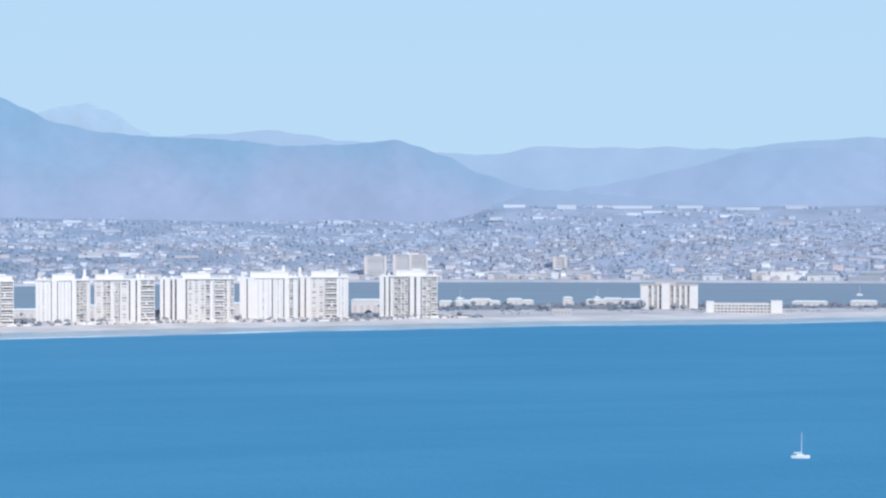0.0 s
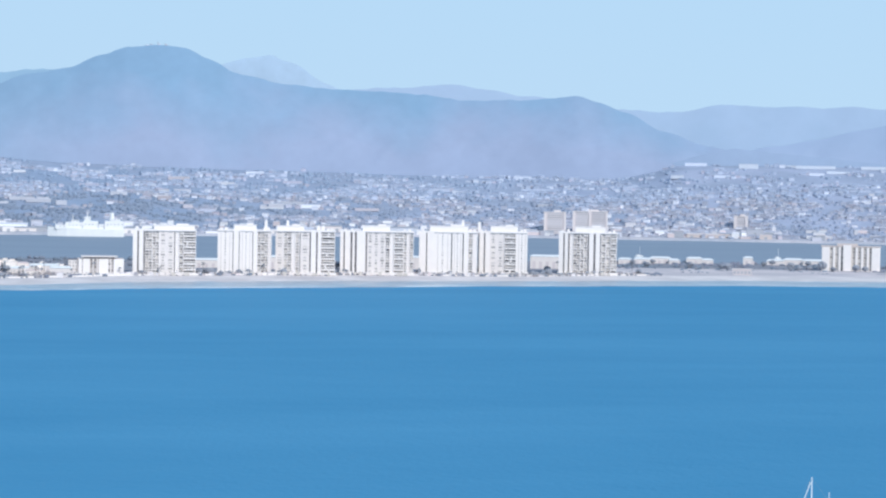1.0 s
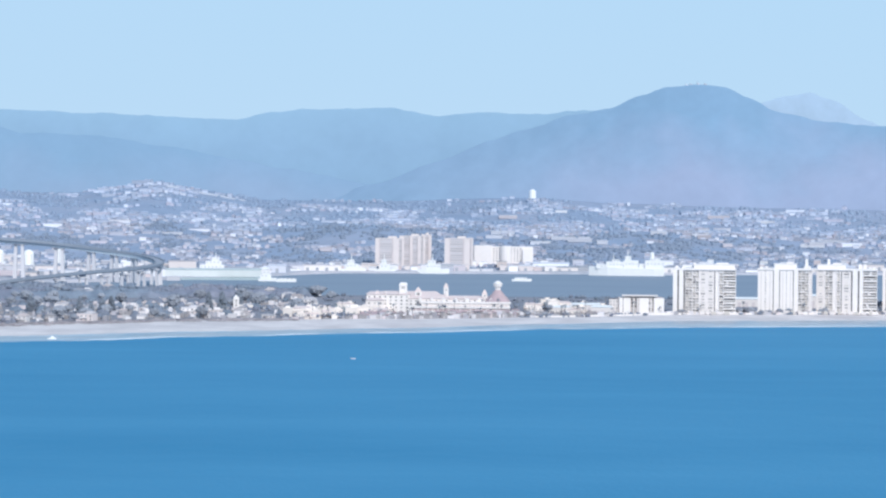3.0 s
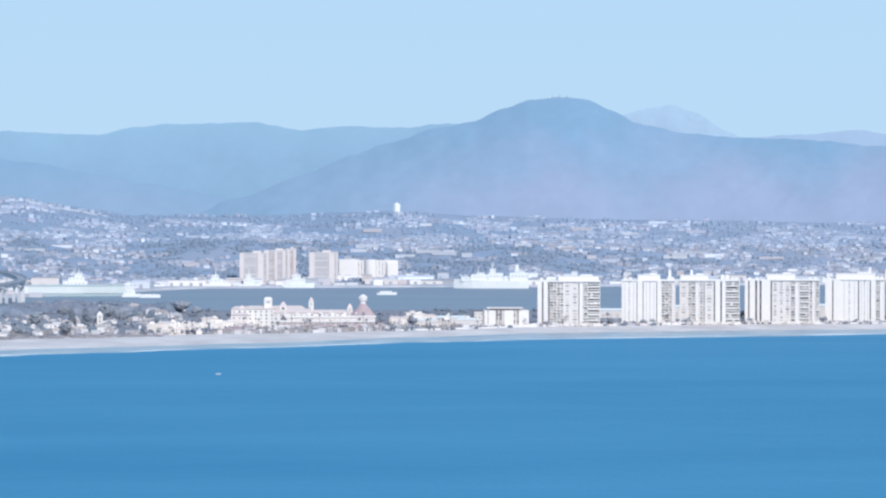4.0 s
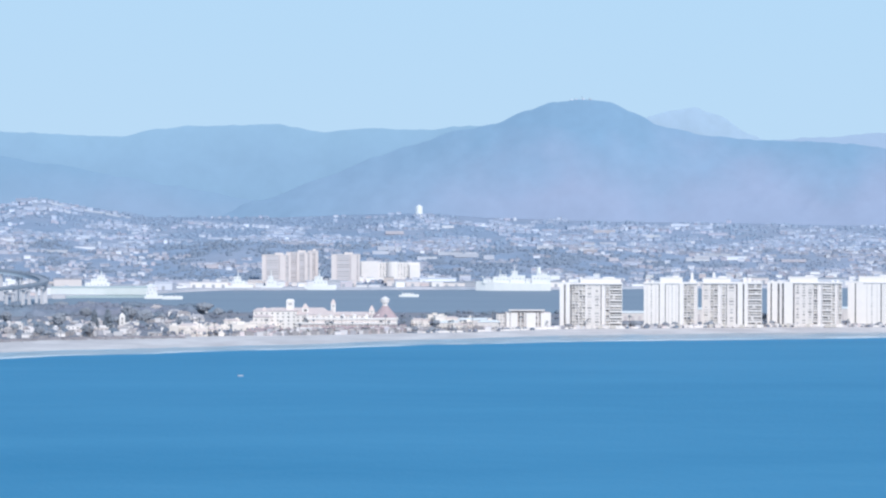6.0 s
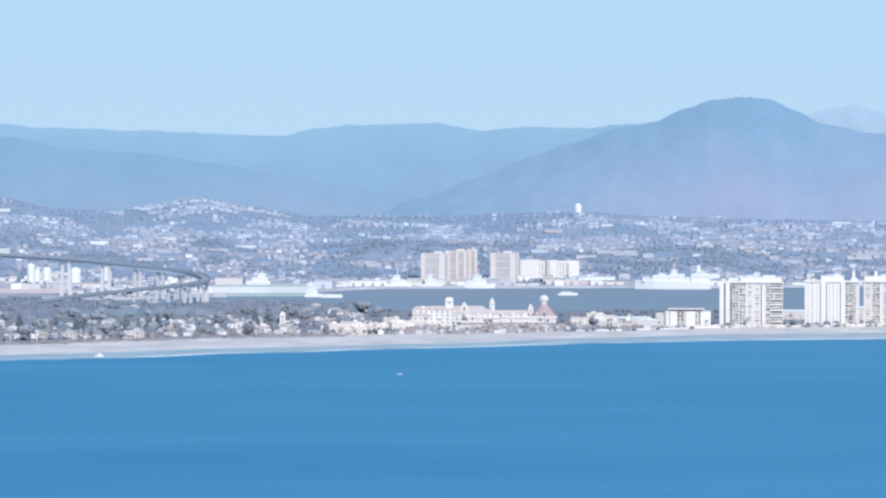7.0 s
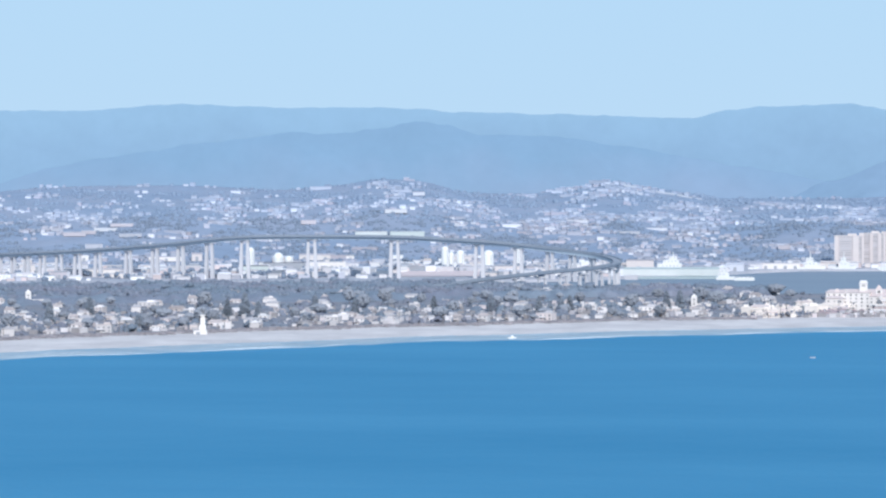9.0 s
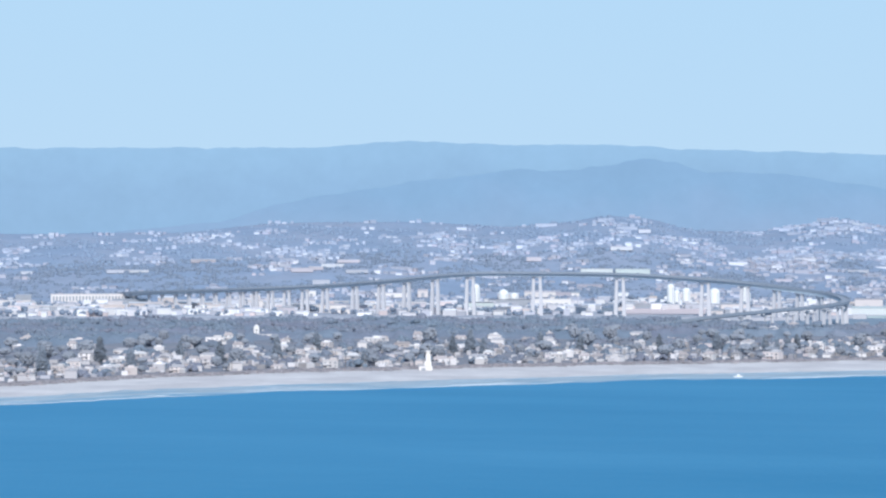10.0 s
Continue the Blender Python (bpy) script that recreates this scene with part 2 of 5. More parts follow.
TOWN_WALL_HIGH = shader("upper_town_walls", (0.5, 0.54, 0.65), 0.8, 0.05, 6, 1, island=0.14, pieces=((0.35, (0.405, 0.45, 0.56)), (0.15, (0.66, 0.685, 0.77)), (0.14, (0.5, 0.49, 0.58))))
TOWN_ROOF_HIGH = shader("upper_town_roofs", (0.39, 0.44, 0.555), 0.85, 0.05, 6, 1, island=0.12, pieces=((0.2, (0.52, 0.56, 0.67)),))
TOWN_LEAF = shader("hazed_town_foliage", (0.218, 0.262, 0.34), 0.95, 0.15, 60, 8, island=0.08, low=((0.315, 0.35, 0.445), 300, 1500, "X"))
TOWN_LEAF_HIGH = shader("hazed_upper_foliage", (0.265, 0.332, 0.445), 0.95, 0.12, 60, 8, island=0.06, low=((0.345, 0.4, 0.515), 300, 1500, "X"))
TOWN_SOIL = shader("hazed_town_ground", (0.265, 0.33, 0.445), 0.95, 0.14, 45, 9, tint=(0.31, 0.352, 0.45), low=((0.39, 0.425, 0.54), 300, 1500, "X"))
PORT_WALL = shader("port_building_walls", (0.68, 0.655, 0.685), 0.8, 0.06, 6, 1, island=0.2, pieces=((0.18, (0.46, 0.46, 0.52)), (0.16, (0.66, 0.56, 0.56)), (0.3, (0.8, 0.78, 0.79))))
PORT_ROOF = shader("port_building_roofs", (0.58, 0.555, 0.585), 0.8, 0.06, 6, 1, island=0.25, pieces=((0.35, (0.72, 0.705, 0.73)),))
YARD = shader("port_yard_ground", (0.49, 0.475, 0.515), 0.9, 0.2, 30, 5, tint=(0.36, 0.38, 0.44))
HEATH = shader("dry_headland_scrub", (0.16, 0.15, 0.1), 0.95, 0.3, 9, 0.7, bump=0.3, tint=(0.1, 0.12, 0.07))
REDYARD = shader("pinkish_earth", (0.74, 0.595, 0.58), 0.9, 0.1, 20, 3)
# haze painted into the hill colours, varying with height, plus a faint glow
HILL_FRONT = shader("hazed_mountain_scrub", (0.168, 0.266, 0.376), 0.95, 0.09, 90, 20, glow=0.2, low=((0.24, 0.285, 0.392), 120, 270), flank=((0.186, 0.273, 0.378), -150, 420))
HILL_MID = shader("hazed_hill_scrub", (0.168, 0.262, 0.366), 0.95, 0.06, 90, 20, glow=0.2, low=((0.198, 0.268, 0.37), 90, 190))
HILL_SOUTH = shader("hazed_south_hill", (0.24, 0.315, 0.43), 0.95, 0.05, 90, 20, glow=0.2, low=((0.265, 0.325, 0.44), 120, 230))
HILL_BACK_SOUTH = shader("hazed_south_ridge", (0.265, 0.345, 0.45), 0.95, 0.06, 90, 20, glow=0.2, tint=(0.275, 0.348, 0.455))
HILL_KNOLL = shader("hazed_knoll", (0.24, 0.303, 0.412), 0.95, 0.06, 60, 15, glow=0.2)
HILL_BACK = shader("hazed_far_ridge", (0.205, 0.31, 0.41), 0.95, 0.06, 90, 20, glow=0.2, low=((0.192, 0.288, 0.39), 195, 262))
SNOWY = shader("hazed_far_summit", (0.315, 0.405, 0.505), 0.95, 0.12, 60, 12, glow=0.2)


# ---- the plan: bearings in degrees to the right of +y, distances from the lookout ----
def spot(bearing, far, z=0.0):
    a = radians(bearing)
    return Vector((far * math.sin(a), far * math.cos(a), z))


def stand(bearing, far, z=0.0, turn=0.0):
    """The pose of a thing that faces the lookout from that spot."""
    p = spot(bearing, far, z)
    return pose(p.x, p.y, p.z, 0, 0, -bearing + turn)


def glide(x, stations):
    """Smooth height between (bearing, value) stations."""
    if x <= stations[0][0]:
        return stations[0][1]
    for (x0, y0), (x1, y1) in zip(stations, stations[1:]):
        if x <= x1:
            s = (x - x0) / (x1 - x0)
            s = 0.5 * s + 0.5 * s * s * (3 - 2 * s)
            return y0 + (y1 - y0) * s
    return stations[-1][1]


def smooth(a, b, x):
    s = min(1.0, max(0.0, (x - a) / (b - a)))
    return s * s * (3 - 2 * s)


class Shape:
    """Gathers simple solids into one mesh."""

    def __init__(self):
        self.v, self.f = [], []

    def add(self, verts, faces):
        k = len(self.v)
        self.v += verts
        self.f += [tuple(i + k for i in q) for q in faces]
        return self

    def box(self, x, y, z, w, d, h, turn=0.0, taper=1.0):
        """x, y: middle of the base; z: its height."""
        c, s = math.cos(radians(turn)), math.sin(radians(turn))
        out = []
        for zz, k in ((z, 1.0), (z + h, taper)):
            for ux, uy in ((-1, -1), (1, -1), (1, 1), (-1, 1)):
                px, py = ux * w * k / 2, uy * d * k / 2
                out.append((x + c * px - s * py, y + s * px + c * py, zz))
        return self.add(out, [(0, 3, 2, 1), (4, 5, 6, 7), (0, 1, 5, 4), (1, 2, 6, 5), (2, 3, 7, 6), (3, 0, 4, 7)])

    def gable(self, x, y, z, w, d, h, turn=0.0, hip=0.0):
        """A roof with its ridge along x; hip draws the ridge's ends in."""
        c, s = math.cos(radians(turn)), math.sin(radians(turn))
        pts = [(-w / 2, -d / 2, 0), (w / 2, -d / 2, 0), (w / 2, d / 2, 0), (-w / 2, d / 2, 0), (-w / 2 + hip, 0, h), (w / 2 - hip, 0, h)]
        return self.add([(x + c * a - s * b, y + s * a + c * b, z + e) for a, b, e in pts],
                        [(0, 3, 2, 1), (0, 1, 5, 4), (2, 3, 4, 5), (0, 4, 3), (1, 2, 5)])

    def tube(self, x, y, z, r, h, n=12, top=None, turn=0.0):
        top = r if top is None else top
        out = []
        for zz, rr in ((z, r), (z + h, top)):
            for i in range(n):
                a = 2 * math.pi * i / n + turn
                out.append((x + rr * math.cos(a), y + rr * math.sin(a), zz))
        sides = [(i, (i + 1) % n, n + (i + 1) % n, n + i) for i in range(n)]
        return self.add(out, sides + [tuple(range(n - 1, -1, -1)), tuple(range(n, 2 * n))])

    def beam(self, a, b, r, n=6):
        a, b = Vector(a), Vector(b)
        q = (b - a).to_track_quat("Z", "Y")
        out = []
        for p in (a, b):
            for i in range(n):
                t = 2 * math.pi * i / n
                out.append(tuple(p + q @ Vector((r * math.cos(t), r * math.sin(t), 0))))
        return self.add(out, [(i, (i + 1) % n, n + (i + 1) % n, n + i) for i in range(n)] + [tuple(range(n - 1, -1, -1)), tuple(range(n, 2 * n))])

    def clump(self, x, y, z, rx, ry, rz, rng, rough=0.28):
        """An uneven twenty-faced lump."""
        g = (1 + 5 ** 0.5) / 2
        raw = [(-1, g, 0), (1, g, 0), (-1, -g, 0), (1, -g, 0), (0, -1, g), (0, 1, g), (0, -1, -g), (0, 1, -g), (g, 0, -1), (g, 0, 1), (-g, 0, -1), (-g, 0, 1)]
        spin = rng.random() * 6.28
        c, s = math.cos(spin), math.sin(spin)
        out = []
        for a, b, e in raw:
            k = (1 + rng.uniform(-rough, rough)) / 1.9
            out.append((x + (a * c - b * s) * k * rx, y + (a * s + b * c) * k * ry, z + e * k * rz))
        return self.add(out, [(0, 11, 5), (0, 5, 1), (0, 1, 7), (0, 7, 10), (0, 10, 11), (1, 5, 9), (5, 11, 4), (11, 10, 2), (10, 7, 6), (7, 1, 8),
                              (3, 9, 4), (3, 4, 2), (3, 2, 6), (3, 6, 8), (3, 8, 9), (4, 9, 5), (2, 4, 11), (6, 2, 10), (8, 6, 7), (9, 8, 1)])

    def mesh(self, name, *mats, soft=False):
        me = bpy.data.meshes.new(name)
        me.from_pydata(self.v, [], self.f)
        if soft:
            me.polygons.foreach_set("use_smooth", [True] * len(me.polygons))
        for m in mats:
            me.materials.append(m)
        return me


def part(name, shape, material, parent, label="", at=None):
    data = shape if isinstance(shape, bpy.types.Mesh) else shape.mesh(name, material)
    ob = new(name, data)
    ob.parent = parent
    if at is not None:
        ob.location = at
    return tagged(ob, label)


def thing(name, m, label, category, group="", kind=""):
    ob = new(name)
    ob.empty_display_size = 2.0
    ob.matrix_basis = m
    return tagged(ob, label, category, group, kind)


def sheet(name, material, bearings, rows, height, label, kind="structure", category="ground", smoothed=True, split=-1):
    """A ground sheet over bearing x distance; rows(b) gives its distances, height(b, d, j) its z."""
    verts, faces = [], []
    n = None
    for b in bearings:
        ds = rows(b)
        n = len(ds)
        verts += [tuple(spot(b, d, height(b, d, j))) for j, d in enumerate(ds)]
    for i in range(len(bearings) - 1):
        for j in range(n - 1):
            if j == split:
                continue
            faces.append((i * n + j, (i + 1) * n + j, (i + 1) * n + j + 1, i * n + j + 1))
    me = bpy.data.meshes.new(name)
    me.from_pydata(verts, [], faces)
    me.materials.append(material)
    if smoothed:
        me.polygons.foreach_set("use_smooth", [True] * len(me.polygons))
    return tagged(new(name, me), label, category, "", kind)


def span(a, b, n):
    return [a + (b - a) * i / (n - 1) for i in range(n)]


def wob(x, y, s, seed=0.0):
    return noise.noise(Vector((x / s, y / s, seed)))


EDGE = [(-40, 330), (-26, 303), (-22, 291), (-18.2, 283), (-14.3, 274), (-10.5, 265), (-5.6, 256), (-1.5, 248), (2.2, 239.5), (6, 232.5), (10, 227), (13.6, 220), (16.3, 216), (19.5, 210), (22.7, 207), (26, 200), (40, 184)]
DUNE = [(-40, 300), (-26, 274), (-22, 259), (-18.2, 251), (-14.3, 244), (-10.5, 238), (-5.6, 229), (-1.5, 226), (2.3, 220), (6.1, 212), (10.3, 207), (13.7, 205), (16.3, 199), (19.5, 195), (22.7, 191), (26, 185), (40, 170)]


def shore_edge(b):
    """Distance of the water's edge on the outer beach, from its dip below the horizon."""
    return EYE * 4446 / glide(b, EDGE) + 4 * wob(b, 0, 2.1, 3.0) + 3 * wob(b, 0, 0.5, 5.0)


def sand_top(b):
    """Distance of the top of the sand, 2.9 m above the sea."""
    return (EYE - 2.9) * 4446 / glide(b, DUNE) + 5 * wob(b, 0, 3.0, 9.0)


def wet_share(b):
    """How much of the beach's width the waves have wetted."""
    return 0.3 + 0.22 * smooth(-2, 5, b)


def land_back(b):
    """Distance of the peninsula's inner shore."""
    return glide(b, [(-40, 3050), (-11, 3000), (-9.6, 2940), (-8.2, 2800), (-6.5, 2740), (-1.6, 2740), (12, 2720), (15, 2900), (40, 2960)]) + 12 * wob(b, 0, 1.2, 7.0)


def main_edge(b):
    """Distance of the mainland quays."""
    return glide(b, [(-40, 3120), (-9, 3140), (-5.6, 3290), (-2.5, 3560), (5, 3600), (9, 3700), (14, 3800), (40, 3850)])


SKYLINE = [(-40, 92), (-26, 104), (-22, 110), (-19.7, 124), (-16.9, 128), (-14.3, 118), (-13, 127), (-12.1, 138), (-11.2, 133), (-10.2, 112), (-8.6, 109),
           (-7.5, 122), (-6.9, 131), (-6.25, 123), (-5.6, 114), (-4.86, 105), (-4.3, 99), (-1.5, 100), (1.7, 106), (3.6, 97), (9.6, 89), (13.5, 84), (16.0, 87), (16.7, 98), (17.3, 111), (19, 114), (22, 116), (40, 112)]
TOWN_END = 4560.0


def port_end(b):
    """Where the flat quays end and the slopes begin."""
    return max(main_edge(b) + 50, 3660.0)


def main_height(b, d):
    start = port_end(b)
    s = min(1.0, max(0.0, (d - start) / (TOWN_END - start)))
    rise = smooth(0.0, 1.0, s) * 0.35 + 0.65 * s
    hump = 9 * wob(b * 60, d, 240, 2.0) + 4 * wob(b * 60, d, 90, 4.0)
    return 3.0 + (glide(b, SKYLINE) - 3.0) * rise + hump * smooth(0.1, 0.4, s) * (1 - 0.6 * smooth(0.85, 1, s))


# ---- large structure ----
ring = Shape()
ring.add([tuple(spot(a, r)) for a in range(0, 360, 6) for r in (0.5, 900.0, 2600.0, 6000.0)],
         [(i * 4 + j, ((i + 1) % 60) * 4 + j, ((i + 1) % 60) * 4 + j + 1, i * 4 + j + 1) for i in range(60) for j in range(3)])
water = ring.mesh("water", SEA)
water.flip_normals()
tagged(new("sea", water), "deep blue sea and bay with light swell", "water", "", "structure")

BEAR = span(-40, 40, 321)


def headland():
    """The hill under the lookout, which falls steeply to the sea."""
    n, m = 61, 61
    verts, faces = [], []
    for i in range(n):
        for j in range(m):
            x, y = -420 + 840 * i / (n - 1), -520 + 760 * j / (m - 1)
            k = max(0.0, math.hypot(x / 380, max(0.0, y) / 210) - 0.03)
            z = 114.4 * max(-0.05, 1 - k ** 1.5) + 5 * wob(x, y, 70, 2.2) * smooth(6, 40, math.hypot(x, y))
            if y > 0:
                z = min(z, 114.4 - 0.5 * y)
            if math.hypot(x, y) < 16:
                z = 114.4 - (0.5 * y if y > 0 else 0)
            verts.append((x, y, z))
    for i in range(n - 1):
        for j in range(m - 1):
            faces.append((i * m + j, (i + 1) * m + j, (i + 1) * m + j + 1, i * m + j + 1))
    me = bpy.data.meshes.new("headland")
    me.from_pydata(verts, [], faces)
    me.materials.append(HEATH)
    me.polygons.foreach_set("use_smooth", [True] * len(me.polygons))
    tagged(new("headland", me), "dry scrubby headland under the lookout", "ground", "", "structure")


headland()
sheet("bay", BAY, BEAR, lambda b: (land_back(b) - 30, 0.5 * (land_back(b) + main_edge(b)), main_edge(b) + 20), lambda b, d, j: 0.08, "calm grey-blue bay behind the peninsula", category="water")
sheet("wet_sand", WET_SAND, BEAR, lambda b: (shore_edge(b) - 8, shore_edge(b), shore_edge(b) + (wet_share(b) + 0.1) * (sand_top(b) - shore_edge(b))),
      lambda b, d, j: (-0.3, 0.12, 0.12 + 2.6 * wet_share(b))[j], "damp pale sand washed by the surf")
sheet("shallows", SHALLOW, BEAR, lambda b: (shore_edge(b) - 20 + 12 * wob(b, 0, 0.8, 13.0), shore_edge(b) - 6, shore_edge(b) + 2), lambda b, d, j: 0.05, "pale shallow water and backwash at the beach", category="water")
sheet("strand_ground", STRAND, span(15.2, 40, 100), lambda b: (sand_top(b) + 2, sand_top(b) + 18, 0.55 * sand_top(b) + 0.45 * land_back(b)), lambda b, d, j: 2.7 if j == 0 else 3.75,
      "pale sandy ground of the strand")
sheet("beach", SAND, BEAR, lambda b: (shore_edge(b) + (wet_share(b) - 0.12) * (sand_top(b) - shore_edge(b)), shore_edge(b) + (wet_share(b) + 0.05 * wob(b, 0, 0.4, 17.0)) * (sand_top(b) - shore_edge(b)), sand_top(b), sand_top(b) + 20),
      lambda b, d, j: (-0.2, 0.2 + 2.6 * wet_share(b), 2.9, 3.05)[j], "broad dry sandy beach along the sea")
sheet("ground", SOIL, BEAR, lambda b: [sand_top(b) + 4, sand_top(b) + 16] + span(sand_top(b) + 40, land_back(b) - 10, 12) + [land_back(b)],
      lambda b, d, j: -0.5 if j == 14 else 2.5 if j == 0 else 3.2 + 0.4 * wob(b * 40, d, 60, 1.0), "flat settled ground of the peninsula")
sheet("port_ground", YARD, BEAR, lambda b: [main_edge(b), main_edge(b) + 1.5] + span(main_edge(b) + 25, port_end(b) + 25, 8),
      lambda b, d, j: -1.0 if j == 0 else main_height(b, d) + 0.15, "paved quays and yards of the port")
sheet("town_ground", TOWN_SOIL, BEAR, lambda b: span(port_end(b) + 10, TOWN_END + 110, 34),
      lambda b, d, j: main_height(b, d) - 30 * smooth(TOWN_END + 20, TOWN_END + 110, d), "rising ground of the far town, haze in its colour")


def mountain(name, material, stations, foot, crest, label, lo=-34, hi=34, step=0.1, relief=14.0, seed=0.0, rugged=1.0):
    """A range whose crest runs through the stations (bearing, height), with spurs and gullies down to its foot."""
    n = int((hi - lo) / step) + 1
    steps = 36

    def rows(b):
        return span(foot, crest, steps) + [crest, crest + 25, crest + 60]

    def high(b, d, j):
        top = glide(b, stations)
        rough = rugged * (2.2 * wob(b, 0, 0.5 * rugged ** 0.5, seed) + 1.2 * wob(b, 0, 0.17 * rugged ** 0.5, seed + 3))
        if j >= steps:
            return top + rough - (0, 12, 45)[j - steps]
        s = j / (steps - 1.0)
        x, z = b * 80.0, s * max(top, 60.0)
        bend = 50 * wob(x, z, 160, seed + 5)
        # spurs slant both ways from the crest; finer gullies lie across them
        spur = noise.fractal(Vector(((x + bend + 0.9 * z) / 170, z / 300, seed)), 1.0, 2.1, 4)
        rib = 0.5 - abs(noise.fractal(Vector(((x + bend - 0.7 * z) / 120, z / 160, seed + 8)), 0.9, 2.2, 5))
        body = top * (0.16 + 0.84 * s ** 0.85) + rough * s ** 8
        return body + relief * (spur + 0.7 * rib) * max(0.0, math.sin(math.pi * s)) ** 0.7 * min(1.0, top / 160)


    return sheet(name, material, span(lo, hi, n), rows, high, label, category="mountain", split=steps - 1)


def up(v, d):
    return EYE + v * d / 4446.0


def crest_line(far, pairs):
    return [(b, up(v, far)) for b, v in pairs]


FRONT = [(-14, -40), (-6, -30), (-3.1, -12), (-1.8, 14), (-0.5, 52), (0.8, 92), (1.5, 110), (2.6, 137), (3.5, 150), (4.1, 171), (4.8, 188), (5.5, 193), (6.1, 188), (6.6, 170),
         (7.3, 144), (8.3, 129), (9.4, 121), (10.6, 118), (11.5, 114), (12.4, 105), (13.7, 107), (15, 116), (15.5, 105), (16.1, 88), (17, 56), (18, 30), (20, 8), (24, -10)]
MIDDLE = [(-26, -30), (-21, 10), (-19.5, 43), (-18.2, 62), (-17, 75), (-15.8, 88), (-14.2, 102), (-12.7, 103), (-12, 111), (-11.1, 124), (-10.5, 114), (-9.8, 97), (-8.4, 96), (-6.9, 81),
          (-5.3, 60), (-4, 40), (-1, 0), (4, -30)]
SOUTH = [(14, -20), (18, 10), (19.5, 34), (20.3, 44), (21.4, 64), (23.1, 96), (24.3, 102), (25.2, 99), (26.1, 86), (28, 60), (31, 40)]
KNOLL = [(16.0, -70), (16.8, -20), (17.3, 4), (17.8, 16), (18.2, 25), (18.6, 28.5), (19.0, 25), (19.6, 20), (20.4, 16), (21.5, 8), (24, -20)]
BACK = [(-30, 138), (-21.4, 142), (-19, 142), (-16.5, 154), (-14.3, 147), (-12, 147), (-10.5, 139), (-8, 133), (-5, 125), (-4.3, 138), (-3.4, 144), (-1.5, 148), (-0.4, 134), (0.4, 142),
        (1.7, 138), (2.9, 147), (5, 130), (8, 110), (11.2, 127), (12.1, 133), (12.8, 126), (14, 114), (16, 93), (17.3, 91), (18.4, 106), (19.2, 102), (21.4, 103), (22.7, 100), (24, 112), (25.6, 120), (28, 112)]
SUMMIT = [(4, 60), (6.2, 130), (7, 163), (7.5, 173), (8, 179), (8.5, 166), (9.25, 131), (10.5, 80)]
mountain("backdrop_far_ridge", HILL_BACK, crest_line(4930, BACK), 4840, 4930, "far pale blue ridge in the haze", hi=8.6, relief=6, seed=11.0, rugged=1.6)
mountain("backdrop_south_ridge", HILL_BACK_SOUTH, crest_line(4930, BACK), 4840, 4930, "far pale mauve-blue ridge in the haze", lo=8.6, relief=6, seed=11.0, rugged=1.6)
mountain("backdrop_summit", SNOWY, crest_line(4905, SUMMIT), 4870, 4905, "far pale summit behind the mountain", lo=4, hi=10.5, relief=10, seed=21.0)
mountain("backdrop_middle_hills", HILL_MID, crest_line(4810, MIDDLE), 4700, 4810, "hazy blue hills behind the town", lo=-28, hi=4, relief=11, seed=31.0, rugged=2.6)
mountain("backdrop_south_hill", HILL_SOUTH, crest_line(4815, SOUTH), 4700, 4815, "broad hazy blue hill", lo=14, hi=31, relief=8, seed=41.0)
mountain("backdrop_mountain", HILL_FRONT, crest_line(4790, FRONT), 4640, 4790, "broad bare mountain tinted mauve-blue for haze, above the town", lo=-14, hi=24, relief=10, seed=51.0, rugged=1.3)
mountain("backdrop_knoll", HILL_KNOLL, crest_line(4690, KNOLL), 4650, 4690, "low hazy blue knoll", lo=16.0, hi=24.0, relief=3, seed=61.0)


# ---- the outer shore: apartment towers ----
FLOORS, STOREY = 15, 2.64


def pane_mesh(w, h, drawn):
    return Shape().box(0, 0, 0, w, 0.12, h).mesh("window", BLIND if drawn else GLASS)


PANES = {}


def pane(w, h, drawn=False):
    key = (round(w, 1), round(h, 1), drawn)
    if key not in PANES:
        PANES[key] = pane_mesh(*key)
    return PANES[key]


def slot_pane(w, h):
    key = (round(w, 1), round(h, 1), "slot")
    if key not in PANES:
        PANES[key] = Shape().box(0, 0, 0, key[0], 0.12, key[1]).mesh("window", SLOT)
    return PANES[key]


